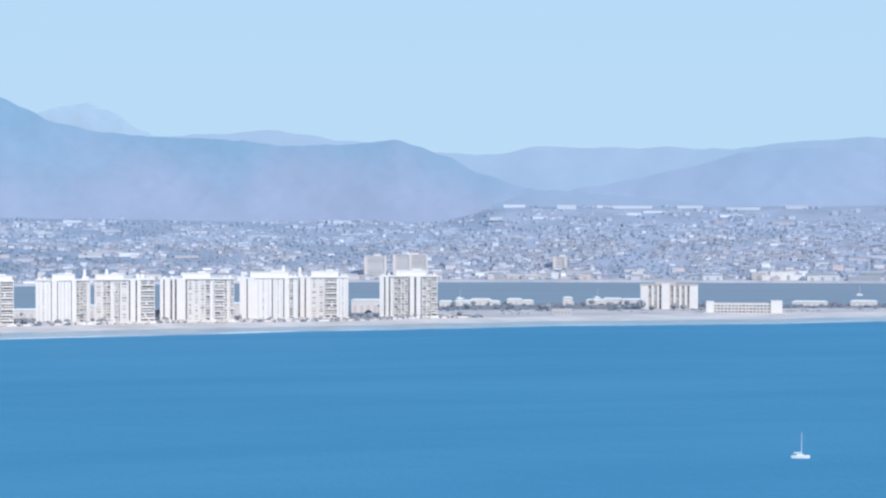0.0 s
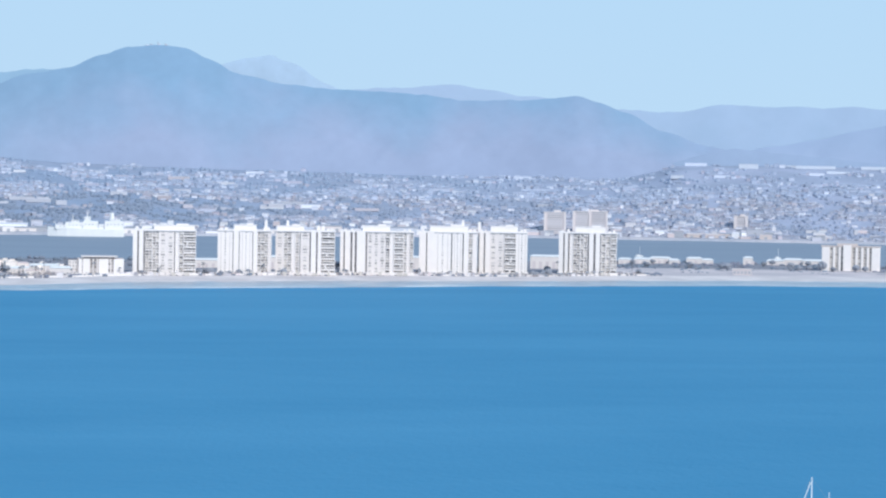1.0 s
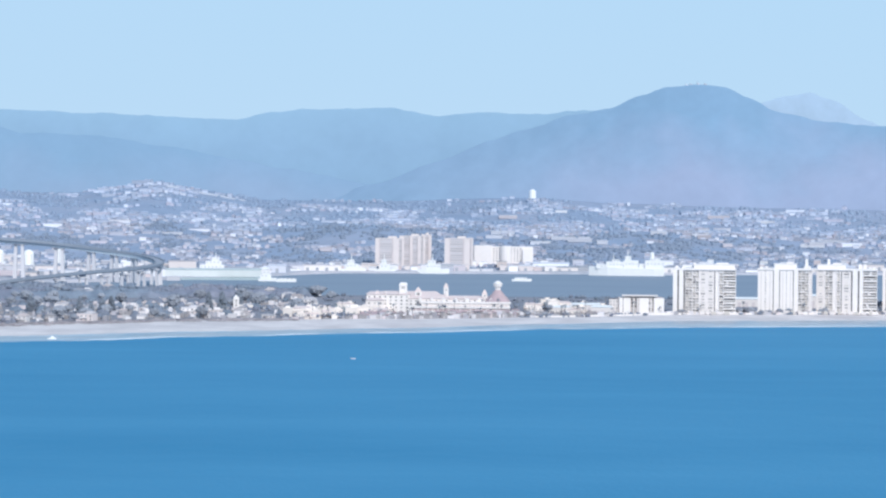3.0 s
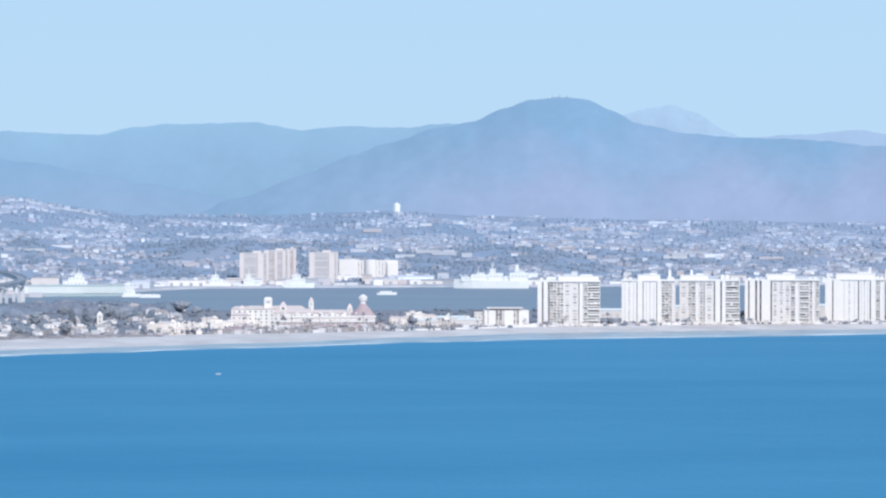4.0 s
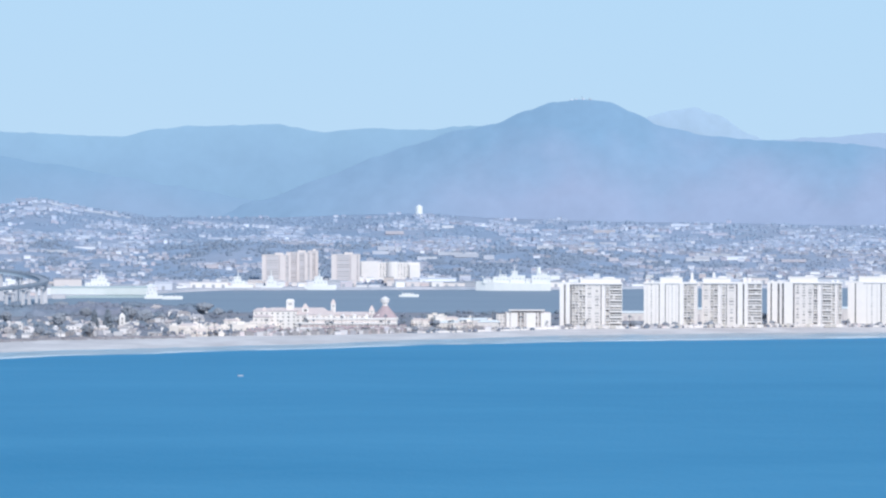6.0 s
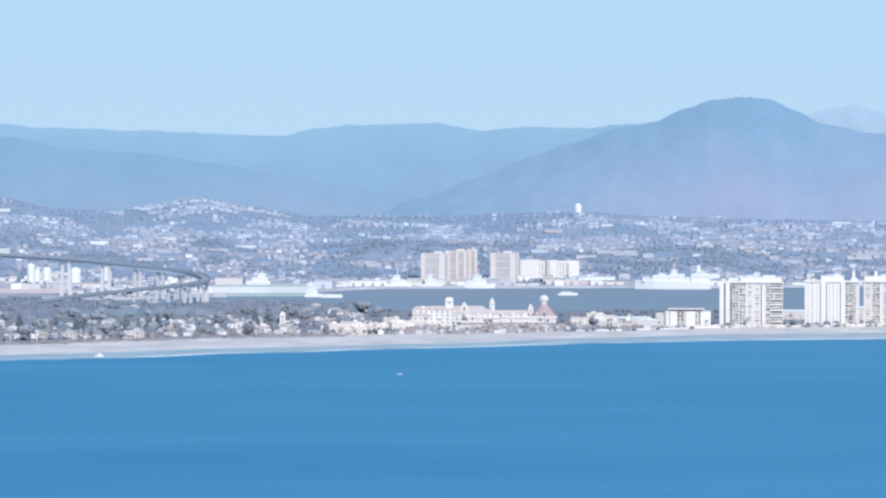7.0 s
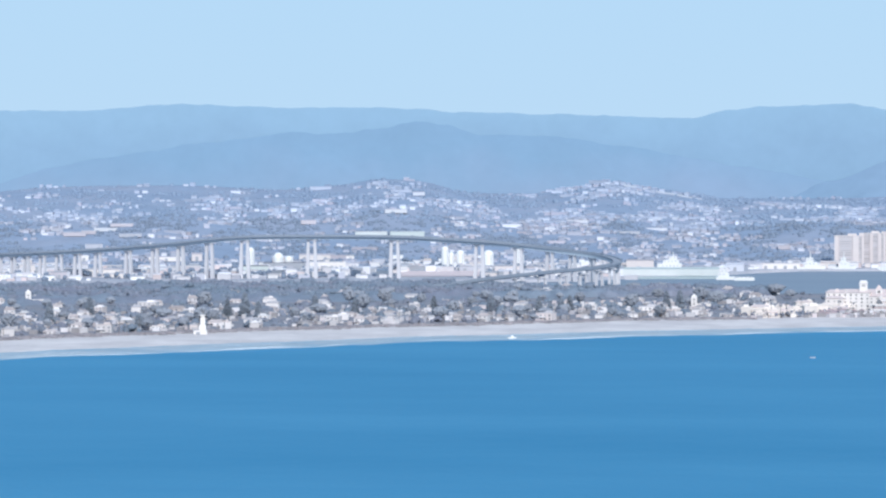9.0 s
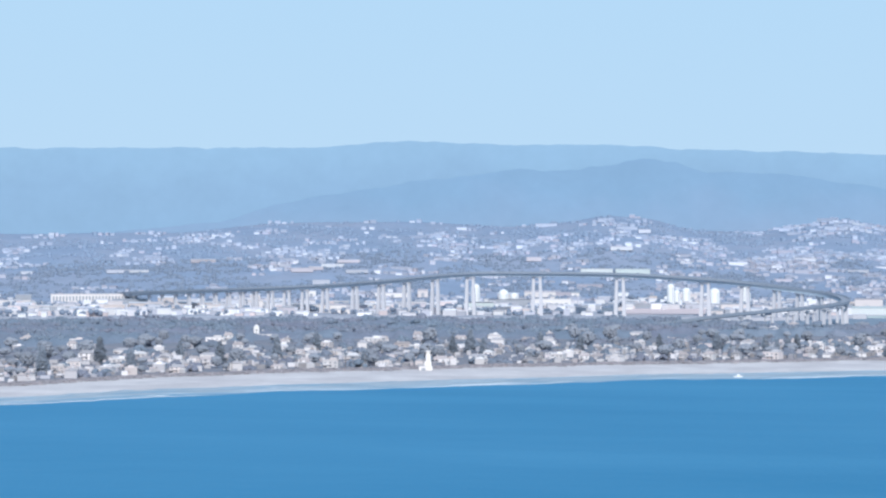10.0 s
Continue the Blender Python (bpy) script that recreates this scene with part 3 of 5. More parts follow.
def tower(bearing, far, width, bays, house, label, depth=26.0, turn=0.0, wall=WHITE, masts=()):
    """A fifteen-storey block. bays: (kind, share of the width); house: (left, right, height) of the roof house, as shares."""
    t = thing("apartment_tower", stand(bearing, far + depth / 2, 3.0, turn), label, "building", "apartment towers on the beach")
    top = FLOORS * STOREY + 2.0
    total = sum(s for _, s in bays)
    # core is darker than the fronts, shade put into its beige
    part("core", Shape().box(0, 0.8, 0, width - 1.0, depth - 3.2, top), BEIGE, t, "recessed beige wall, darkened for shade")
    # a proud grey strip stands in for the shadow under the roof slab
    part("cornice_recess", Shape().box(0, -depth / 2 + 0.2, top - 0.75, width - 0.6, 0.9, 0.72), GREY, t, "dark strip painted as shadow under the roof slab")
    part("podium", Shape().box(0, -2.0, 0, width + 3.0, depth + 2.0, 2.0), wall, t)
    part("roof_slab", Shape().box(0, 0, top, width + 1.2, depth + 1.0, 1.0).box(0, 0, top + 1.0, width - 0.4, depth - 0.6, 0.35), wall, t)
    x0, x1, hh = house
    part("roof_house", Shape().box(width * (x0 + x1 - 1) / 2, 1, top + 1.35, width * (x1 - x0), depth * 0.6, hh).box(width * (x0 + x1 - 1) / 2, 1, top + 1.35 + hh, width * (x1 - x0) + 0.8, depth * 0.6 + 0.8, 0.4)
         .box(width * (0.3 * x0 + 0.7 * x1 - 0.5), 2, top + 1.75 + hh, width * (x1 - x0) * 0.3, depth * 0.3, 1.3), wall, t, "white roof house")
    for ux in (0.06, 0.16, 0.88, 0.95):
        if not x0 < ux < x1:
            part("roof_unit", Shape().box(width * (ux - 0.5), 2, top + 1.35, 2.6, 3.0, random.uniform(1.0, 2.4)), wall, t)
    for i in range(int(width / 6)):
        w = random.uniform(2.5, 5.5)
        part("cabana", Shape().box(-width / 2 + 3 + i * 6 + random.uniform(-1, 1), -depth / 2 - 8, 0, w, 3.5, random.uniform(2.2, 3.6)), random.choice((wall, CREAM, BEIGE)), t)
    for mx, mh in masts:
        part("roof_vent", Shape().box(width * (mx - 0.5), 3, top + 1.35, 3.2, 3.2, mh, taper=0.75), wall, t)
    x = -width / 2
    front = -depth / 2
    for kind, share in bays:
        w = width * share / total
        cx = x + w / 2
        if kind == "pier":
            part("pier", Shape().box(cx, front + 1.2, 2.0, w, 3.2, top - 2.0), wall, t)
        elif kind == "blank":
            part("wall_panel", Shape().box(cx, front + 1.0, 2.0, w, 2.0, top - 2.0), wall, t)
            for gx in (-0.28, 0.3):
                part("wall_joint", Shape().box(cx + gx * w, front - 0.03, 3.0, 0.5, 0.14, top - 5.0), BEIGE, t)
            for k in range(FLOORS):
                part("window", pane(1.2, 1.2), GLASS, t, at=(cx, front - 0.02, 2.0 + k * STOREY + 0.8))
        elif kind == "beige":
            part("wall_panel", Shape().box(cx, front + 1.4, 2.0, w, 2.0, top - 2.0), CREAM, t, "cream wall panel")
            n = max(1, int(w / 5.0))
            for k in range(FLOORS):
                for i in range(n):
                    part("window", pane(w / n * random.choice((0.3, 0.45, 0.55)), random.choice((1.1, 1.5)), random.random() < 0.25), GLASS, t, at=(cx - w / 2 + (i + 0.5) * w / n, front + 0.38, 2.0 + k * STOREY + 0.8))
        elif kind == "slit":
            for k in range(FLOORS):
                part("window", slot_pane(w * 0.8, 2.1), SLOT, t, at=(cx, front + 2.32, 2.0 + k * STOREY + 0.4))
            part("slit_spandrel", Shape().box(cx, front + 2.2, top - 1.2, w, 1.2, 1.2), wall, t)
        elif kind == "balcony":
            side = Shape()
            for sx in (x + 0.25, x + w - 0.25):
                side.box(sx, front + 1.0, 2.0, 0.5, 2.4, top - 2.0)
            part("party_wall", side, wall, t)
            for k in range(FLOORS):
                z = 2.0 + k * STOREY
                slab = part("balcony", Shape().box(cx, front + 0.9, z, w - 1.0, 2.8, 0.3), wall, t)
                part("parapet", Shape().box(cx, front - 0.4, z + 0.3, w - 1.0, 0.2, random.choice((1.2, 1.35)) if k % 2 else 0.5), wall, slab)
                cut = random.choice((0.35, 0.5, 0.62, 0.7))
                part("window", pane(w * cut * (1.0 if k % 2 else 1.25), 1.9, random.random() < 0.2), GLASS, slab, at=(cx + random.uniform(-0.12, 0.12) * w, front + 1.7, z + 0.5))
                if random.random() < 0.4:
                    part("screen", Shape().box(cx + random.uniform(-0.25, 0.25) * w, front + 0.5, z + 0.3, w * 0.18, 0.3, 2.2), wall, slab)
        elif kind == "grid":
            n = max(2, int(round(w / 3.6)))
            ribs = Shape()
            for i in range(n + 1):
                ribs.box(x + i * w / n, front + 1.1, 2.0, random.choice((0.4, 0.6, 0.9)), 1.8, top - 2.0)
            part("rib_wall", ribs, wall, t)
            for k in range(FLOORS + 1):
                part("floor_slab", Shape().box(cx, front + 1.3, 2.0 + k * STOREY - 0.2, w, 1.7, 0.65), wall, t)
            for i in range(n):
                gx = x + (i + 0.5) * w / n
                if random.random() < 0.28:
                    part("infill_panel", Shape().box(gx, front + 1.5, 2.0, w / n - 0.6, 1.4, top - 2.0), random.choice((wall, CREAM)), t)
                    continue
                start = random.randint(0, 3)
                for k in range(FLOORS):
                    part("window", pane((w / n - 0.7) * random.choice((0.5, 0.8, 1.0)), random.choice((1.3, 1.9)), random.random() < 0.45), GLASS, t, at=(gx, front + 1.35, 2.0 + k * STOREY + 0.6))
                    if (k + start) % 4 == 0:
                        part("balcony_front", Shape().box(gx, front + 0.1, 2.0 + k * STOREY, w / n - 0.3, 1.2, 1.2), wall, t)
        x += w
    return t


W = "white concrete beach apartment tower with balconies"
tower(5.67, 2376, 59, [("pier", 4), ("slit", 1.6), ("pier", 4), ("slit", 2.0), ("grid", 13), ("beige", 14), ("slit", 1.3), ("grid", 7), ("balcony", 12)],
      (0.33, 0.98, 3.6), W + ", flat roof house", masts=((0.34, 5.0),))
tower(7.48, 2402, 51, [("blank", 14), ("slit", 0.7), ("pier", 5), ("slit", 0.7), ("blank", 12), ("slit", 0.7), ("pier", 4), ("grid", 13)],
      (0.3, 0.72, 4.2), W + ", mostly blank sunlit walls", masts=((0.55, 5.5), (0.9, 9.0)))
tower(8.86, 2414, 57, [("beige", 8), ("grid", 15), ("slit", 1.3), ("beige", 9), ("slit", 1.3), ("pier", 5), ("slit", 1.6), ("pier", 3), ("balcony", 14)],
      (0.02, 0.48, 3.6), W + ", half of it cream", masts=((0.2, 9.0), (0.72, 4.2), (0.8, 4.2)))
tower(10.49, 2438, 71, [("pier", 3), ("slit", 1.3), ("pier", 5), ("slit", 2.0), ("pier", 2), ("slit", 2.0), ("pier", 8), ("slit", 1.6), ("beige", 17), ("grid", 8), ("balcony", 9), ("grid", 9)],
      (0.3, 0.68, 4.4), W + ", wide with vertical slots")
tower(12.12, 2462, 57, [("pier", 6), ("slit", 1.0), ("pier", 6), ("blank", 15), ("slit", 1.0), ("blank", 9), ("slit", 1.0), ("pier", 4), ("grid", 8)],
      (0.18, 0.84, 4.6), W + ", bright with narrow slots", masts=((0.55, 6.5), (0.75, 11.0)))
tower(13.36, 2484, 49, [("slit", 1.3), ("pier", 4), ("slit", 1.3), ("pier", 4), ("beige", 13), ("balcony", 11), ("blank", 10)],
      (0.25, 0.8, 4.8), W + ", cream balconies", masts=((0.02, 9.0),))
tower(15.3, 2520, 58, [("pier", 4), ("slit", 1.3), ("pier", 3), ("slit", 1.6), ("grid", 16), ("slit", 1.6), ("pier", 4), ("slit", 2.0), ("pier", 4), ("slit", 1.3), ("grid", 8), ("balcony", 6)],
      (0.28, 0.8, 4.6), W + ", standing apart from the others")


# ---- other buildings on the outer shore ----
def glazed(t, x0, x1, z0, z1, y, cols, rows, fill=0.6, tall=0.55):
    """Rows of window panes on a front at y."""
    w, h = (x1 - x0) / cols, (z1 - z0) / rows
    for i in range(cols):
        for k in range(rows):
            part("window", pane(w * fill, h * tall), GLASS, t, at=(x0 + (i + 0.5) * w, y, z0 + k * h + h * 0.2))


def terrace_block():
    t = thing("terrace_building", stand(4.16, 2362, 3.0), "low white apartment block with dark slots and overhanging roof", "building")
    # brownish wall behind the white panels, with shade painted into its tone
    part("wall", Shape().box(3, 8, 0, 42, 16, 15.5), PINK, t, "brownish wall, darkened for shade")
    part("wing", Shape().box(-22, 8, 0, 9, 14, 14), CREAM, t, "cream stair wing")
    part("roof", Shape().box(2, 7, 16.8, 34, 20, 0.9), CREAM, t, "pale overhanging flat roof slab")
    # dark colour here paints the shadow line below the slab
    part("roof_recess", Shape().box(2, 8, 15.5, 28, 14, 1.3), DARKGREY, t, "recess under the roof slab, painted dark as shade")
    part("wing_roof", Shape().box(-22, 8, 14, 10, 15, 0.7), DARKGREY, t)
    for x, w in ((-15.5, 3.2), (-10.0, 6.5), (6, 9), (20, 9.5)):
        part("wall_panel", Shape().box(x, -0.6, 0, w, 1.6, 15.2), WHITE, t, "white sunlit wall panel")
    for x in (-3.6, 0.2, 12.6):
        part("fin", Shape().box(x, -0.5, 0, 1.0, 1.8, 15.4), WHITE, t)
    for x in (-13, -5.2, -1.8, 11.2, 14.2):
        for k in range(5):
            part("window", pane(1.8, 2.2), GLASS, t, at=(x, -0.08, 0.4 + k * 3.0))
    for x in (-25, -22, -19.4):
        for k in range(4):
            part("window", pane(1.2, 2.0), GLASS, t, at=(x, 0.92, 1.0 + k * 3.2))
    part("terrace", Shape().box(0, -7, 0, 56, 9, 1.4).box(0, -11.6, 0, 58, 0.4, 2.2), WHITE, t)


terrace_block()


def strand_hotel():
    t = thing("strand_hotel", stand(21.23, 2746, 3.0), "white hotel block with vertical fins among dark trees", "building")
    part("wall", Shape().box(0, 9, 0, 62, 18, 26.5), BEIGE, t)
    part("roof", Shape().box(0, 9, 26.5, 64, 20, 1.0).box(-4, 9, 27.5, 22, 10, 2.4), PINK, t, "tan flat roof")
    part("stair_tower", Shape().box(-4, -1.0, 0, 8.5, 5, 28.5), WHITE, t)
    for i in range(11):
        x = -30 + i * 6.0
        if abs(x + 4) > 4:
            part("fin", Shape().box(x, -0.5, 0, 2.4, 1.6, 26.2), WHITE, t)
    for i in range(10):
        for k in range(8):
            part("window", pane(2.4, 1.9), GLASS, t, at=(-27 + i * 6.0, -0.08, 1.6 + k * 3.1))
    for x in (-27, 26):
        part("wall_panel", Shape().box(x, -0.8, 0, 8, 2.4, 26), WHITE, t)


strand_hotel()


def beach_block():
    t = thing("beach_hotel", stand(22.92, 2656, 3.0), "long low white hotel slab above the sand", "building")
    part("wall", Shape().box(0, 8, 0, 78, 15, 11.0), WHITE, t)
    part("end_block", Shape().box(34, 7, 0, 12, 18, 13.6), WHITE, t)
    part("end_block", Shape().box(-35.5, 7, 0, 8, 18, 12.6), WHITE, t)
    part("roof", Shape().box(-2, 8, 11.0, 64, 15.4, 0.5), GREY, t, "grey flat roof")
    for k in range(3):
        part("gallery", Shape().box(-2, -0.3, 2.6 + k * 3.2, 62, 2.0, 0.35).box(-2, -1.2, 2.95 + k * 3.2, 62, 0.15, 0.9), WHITE, t)
    glazed(t, -32, 28, 0.4, 10.2, 0.44, 16, 3, 0.62, 0.62)
    part("plinth", Shape().box(0, -6, 0, 86, 10, 1.3), CREAM, t)


beach_block()


# the old timber hotel with red roofs
def grand_hotel():
    t = thing("grand_hotel", stand(-0.3, 2330, 3.0), "sprawling white timber hotel with red roofs and round turret", "building")

    def wing(x, y, w, d, h, rise, turn=0.0, hip=4.0, rows=4):
        part("wall", Shape().box(x, y, 0, w, d, h, turn), WHITE if rows > 3 else CREAM, t)
        part("roof", Shape().gable(x, y, h, w + 1.6, d + 1.6, rise * 0.7, turn, hip), HOTEL_ROOF, t, "pale red shingled roof")
        n = max(3, int(w / 4.6))
        if not turn:
            for i in range(n):
                for k in range(rows):
                    part("window", pane(1.5, 1.7), GLASS, t, at=(x - w / 2 + (i + 0.5) * w / n, y - d / 2 - 0.07, 1.2 + k * (h - 1.0) / rows))

    wing(-50, 14, 40, 18, 17.5, 3.6, rows=5)
    wing(-62, 0, 16, 12, 12.5, 3.0, rows=3)
    wing(-12, 14, 38, 18, 14.0, 5.0)
    wing(26, 20, 44, 16, 13.5, 4.0)
    wing(14, 4, 66, 15, 9.0, 3.0, rows=3)
    wing(-30, 30, 56, 14, 17, 4.0)
    # long flat-roofed galleries towards the sea
    for y, x, w, z in ((-6, 22, 84, 10.2), (-11, 16, 94, 6.0)):
        part("gallery_roof", Shape().box(x, y, z, w, 7, 1.5), WHITE, t, "white flat gallery roof")
        part("gallery_wall", Shape().box(x, y - 1.6, 0, w - 2, 1.2, z), CREAM, t, "cream gallery wall")
        # brown strips on the wall stand in for the shade of open galleries
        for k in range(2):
            part("gallery_opening", Shape().box(x, y - 2.26, 0.8 + k * z * 0.48, w - 6, 0.14, z * 0.2), TURRET_ROOF, t, "brown strip painted as a shaded opening")
        for i in range(int(w / 5)):
            part("veranda_post", Shape().box(x - w / 2 + 2.5 + i * 5, y - 2.8, 0, 0.7, 0.7, z), WHITE, t)
    part("gallery_rail", Shape().box(16, -15, 2.4, 94, 0.3, 1.2), WHITE, t)
    part("base_wall", Shape().box(0, -12, 0, 128, 3, 2.4), CREAM, t)
    # the great turret
    part("turret_wall", Shape().tube(52, 4, 0, 10.5, 11.5, 20), WHITE, t)
    part("turret_roof", Shape().tube(52, 4, 11.5, 12.0, 11.0, 20, 2.6), TURRET_ROOF, t, "conical red turret roof")
    part("turret_cupola", Shape().tube(52, 4, 22.5, 2.6, 3.0, 12), WHITE, t)
    part("cupola_cap", Shape().tube(52, 4, 25.4, 3.8, 3.2, 14, 4.4).tube(52, 4, 28.6, 4.4, 2.4, 14, 1.2), WHITE, t, "white rounded cupola cap")
    # small square towers
    for x, y, h, r in ((-36, 12, 30, 3.6), (4, 14, 28, 2.2), (-22, 14, 24, 3.0), (-60, 8, 21, 2.6), (40, 18, 22, 2.4)):
        part("tower_wall", Shape().box(x, y, 0, r * 2, r * 2, h - 4), WHITE, t)
        part("tower_roof", Shape().tube(x, y, h - 4, r * 1.6, 2.4 if r > 3.5 else 4, 4, r * 1.1 if r > 3.5 else 0.9, math.pi / 4), WHITE if r > 3.5 else HOTEL_ROOF, t)
        part("belfry_opening", Shape().box(x, y - r - 0.06, h - 7.2, r * 0.9, 0.12, 2.2), GLASS, t)
    for i in range(7):
        x = -20 + i * 11
        part("dormer", Shape().box(x, -1.5 if x > 0 else 2.0, 11.0, 3.0, 4.0, 2.6).gable(x, -1.5 if x > 0 else 2.0, 13.6, 4.4, 3.6, 1.6, 90), WHITE, t)
    for x, y, h in ((-52, 7, 20), (-33, 8, 20), (4, 10, 20), (22, 5, 16.5), (40, 6, 16.5)):
        part("chimney", Shape().box(x, y, h - 5, 1.4, 1.4, 5), CREAM, t)


grand_hotel()


# ---- houses and trees of the shore ----
def house_kind(w, d, h, rise, roof, wing, flat=False, wall=None, name="house", label="pale stucco house with low roof among trees", group="houses behind the beach"):
    """A beach house of two or three volumes, with porch, chimney and windows."""
    paint = wall or STUCCO
    t = thing(name, pose(0, 0, 0), label, "house", group)
    part("wall", Shape().box(0, 0, -0.6, w, d, h + 0.6), paint, t)
    if flat:
        part("roof", Shape().box(0, 0, h, w + 0.5, d + 0.5, 0.45).box(w * 0.15, 0, h + 0.45, w * 0.4, d * 0.5, 1.6), paint, t)
    else:
        part("roof", Shape().gable(0, 0, h, w + 1.2, d + 1.2, rise, 0, d * 0.35), roof, t)
        part("chimney", Shape().box(-w * 0.3, d * 0.1, h, 0.9, 0.9, rise + 0.9), paint, t)
    if wing:
        wing_wall = part("wing", Shape().box(w * 0.42, -d * 0.5, -0.6, w * 0.42, d * 0.5, h * 0.6 + 0.6), paint, t)
        part("wing_roof", Shape().gable(w * 0.42, -d * 0.5, h * 0.6, w * 0.42 + 0.8, d * 0.5 + 0.8, rise * 0.7 + 0.3, 90, 0), roof, wing_wall)
    n = max(2, int(w / 4.2))
    for i in range(n):
        for k in range(2 if h > 5 else 1):
            part("window", slot_pane(2.0 if (i + k) % 2 else 1.3, 1.6), SLOT, t, at=(-w / 2 + (i + 0.5) * w / n, -d / 2 - 0.07, 0.8 + 2.9 * k))
    if h > 5:
        part("balcony", Shape().box(-w * 0.18, -d / 2 - 0.8, 2.7, w * 0.45, 1.6, 0.9), paint, t)
    part("porch_roof", Shape().box(-w * 0.4, -d / 2 - 1.4, 2.3, w * 0.35, 2.8, 0.3), roof, t)
    part("door", Shape().box(-w * 0.02, -d / 2 - 0.06, 0, 1.1, 0.12, 2.1), SHINGLE, t)
    return t


KINDS = [house_kind(11, 9, 5.8, 2.2, TILE, True), house_kind(14, 10, 5.6, 2.4, SHINGLE, True), house_kind(9, 10, 6.2, 2.0, SHINGLE, False), house_kind(16, 9, 3.4, 2.0, TILE, True),
         house_kind(13, 11, 6.6, 0, SHINGLE, False, True), house_kind(10, 8, 6.0, 2.6, TILE, False), house_kind(18, 11, 6.4, 0, SHINGLE, True, True), house_kind(12, 9, 3.3, 1.9, SHINGLE, False)]
COTTAGES = [house_kind(w, d, h, r, roof, wing, flat, COTTAGE, "cottage", "white hotel cottage with pale roof by the beach", "cottages by the old hotel")
            for w, d, h, r, roof, wing, flat in ((14, 10, 6.5, 0, COTTAGE, True, True), (18, 11, 7.5, 2.0, HOTEL_ROOF, True, False), (11, 9, 9.0, 0, COTTAGE, False, True), (22, 10, 5.5, 0, COTTAGE, True, True), (12, 9, 6, 2.4, HOTEL_ROOF, False, False))]


def tree_kind(seed, h, r, n, squat=0.8):
    """A broad street tree: trunk with limbs, crown of many clumps with gaps."""
    rng = random.Random(seed)
    t = thing("tree", pose(0, 0, 0), "broad green street tree, paled for haze", "tree", "trees among the houses")
    wood = Shape().tube(0, 0, -0.5, 0.35, h * 0.5, 7, 0.22)
    leaf = Shape()
    for i in range(5):
        a = i * 1.26 + rng.uniform(-0.3, 0.3)
        wood.beam((0, 0, h * 0.35), (r * 0.6 * math.cos(a), r * 0.6 * math.sin(a), h * rng.uniform(0.6, 0.8)), 0.13, 5)
    for _ in range(n):
        a, q = rng.uniform(0, 6.283), math.sqrt(rng.random())
        z = rng.uniform(-1, 1)
        k = math.sqrt(max(0.05, 1 - z * z))
        s = rng.uniform(0.15, 0.33) * r
        leaf.clump(r * 0.85 * q * k * math.cos(a) + rng.uniform(-0.2, 0.2) * r, r * 0.85 * q * k * math.sin(a), h * 0.66 + z * h * 0.34 * squat, s * 1.2, s * 1.2, s * 0.9, rng, 0.35)
    part("trunk", wood, BARK, t)
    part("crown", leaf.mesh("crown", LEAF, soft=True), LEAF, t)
    return t


def pine_kind(seed, h, r):
    """A tall island pine: straight trunk, tiers of drooping branches."""
    rng = random.Random(seed)
    t = thing("pine_tree", pose(0, 0, 0), "tall dark ragged pine standing above the houses", "tree", "pines among the houses")
    part("trunk", Shape().tube(0, 0, -0.5, 0.45, h + 0.3, 7, 0.08), BARK, t)
    leaf = Shape()
    tiers = int(h / 1.5)
    for i in range(tiers):
        s = i / tiers
        rr = r * (1 - s) ** 0.55 * rng.uniform(0.75, 1.1) + 0.3
        for k in range(7):
            a = k * 0.9 + i * 0.5 + rng.uniform(-0.2, 0.2)
            leaf.clump(rr * 0.6 * math.cos(a), rr * 0.6 * math.sin(a), 2.0 + s * (h - 2.0), rr * 0.5, rr * 0.5, 0.75, rng, 0.35)
    part("crown", leaf, PINE, t)
    return t


def palm_kind(seed, h):
    rng = random.Random(seed)
    t = thing("palm_tree", pose(0, 0, 0), "slender fan palm with small crown", "tree", "palms by the beach")
    lean = rng.uniform(-0.6, 0.6)
    wood = Shape()
    for i in range(5):
        wood.beam((lean * (i / 5) ** 2, 0, h * i / 5 - 0.3), (lean * ((i + 1) / 5) ** 2, 0, h * (i + 1) / 5), 0.3 - 0.03 * i, 6)
    leaf = Shape()
    for i in range(18):
        a, e = i * 2.4, rng.uniform(-0.7, 0.9)
        d = Vector((math.cos(a) * math.cos(e), math.sin(a) * math.cos(e), math.sin(e)))
        side = Vector((-math.sin(a), math.cos(a), 0)) * 0.45
        c = Vector((lean, 0, h))
        mid, tip = c + d * 1.4, c + d * 2.4 - Vector((0, 0, 0.7))
        k = len(leaf.v)
        leaf.v += [tuple(c), tuple(mid + side), tuple(tip), tuple(mid - side), tuple(mid + Vector((0, 0, 0.25)))]
        leaf.f += [(k, k + 1, k + 4), (k + 1, k + 2, k + 4), (k + 2, k + 3, k + 4), (k + 3, k, k + 4)]
    part("trunk", wood, BARK, t)
    part("fronds", leaf, PINE, t)
    return t


TREES = [tree_kind(1, 8, 4.6, 150), tree_kind(2, 10, 5.4, 170), tree_kind(3, 6.5, 4.0, 130), tree_kind(4, 13, 6.0, 190, 1.0), tree_kind(5, 10, 7.2, 190, 0.7)]
PINES = [pine_kind(6, 20, 5.6), pine_kind(7, 23, 6.4), pine_kind(8, 16, 5.0)]
PALMS = [palm_kind(9, 11), palm_kind(10, 14), palm_kind(11, 9)]
USED = set()


def put(kind, b, d, z=3.2, turn=0.0, size=1.0):
    """The first of a kind is moved into place; the others are copies."""
    m = stand(b, d, z, turn)
    if kind not in USED:
        USED.add(kind)
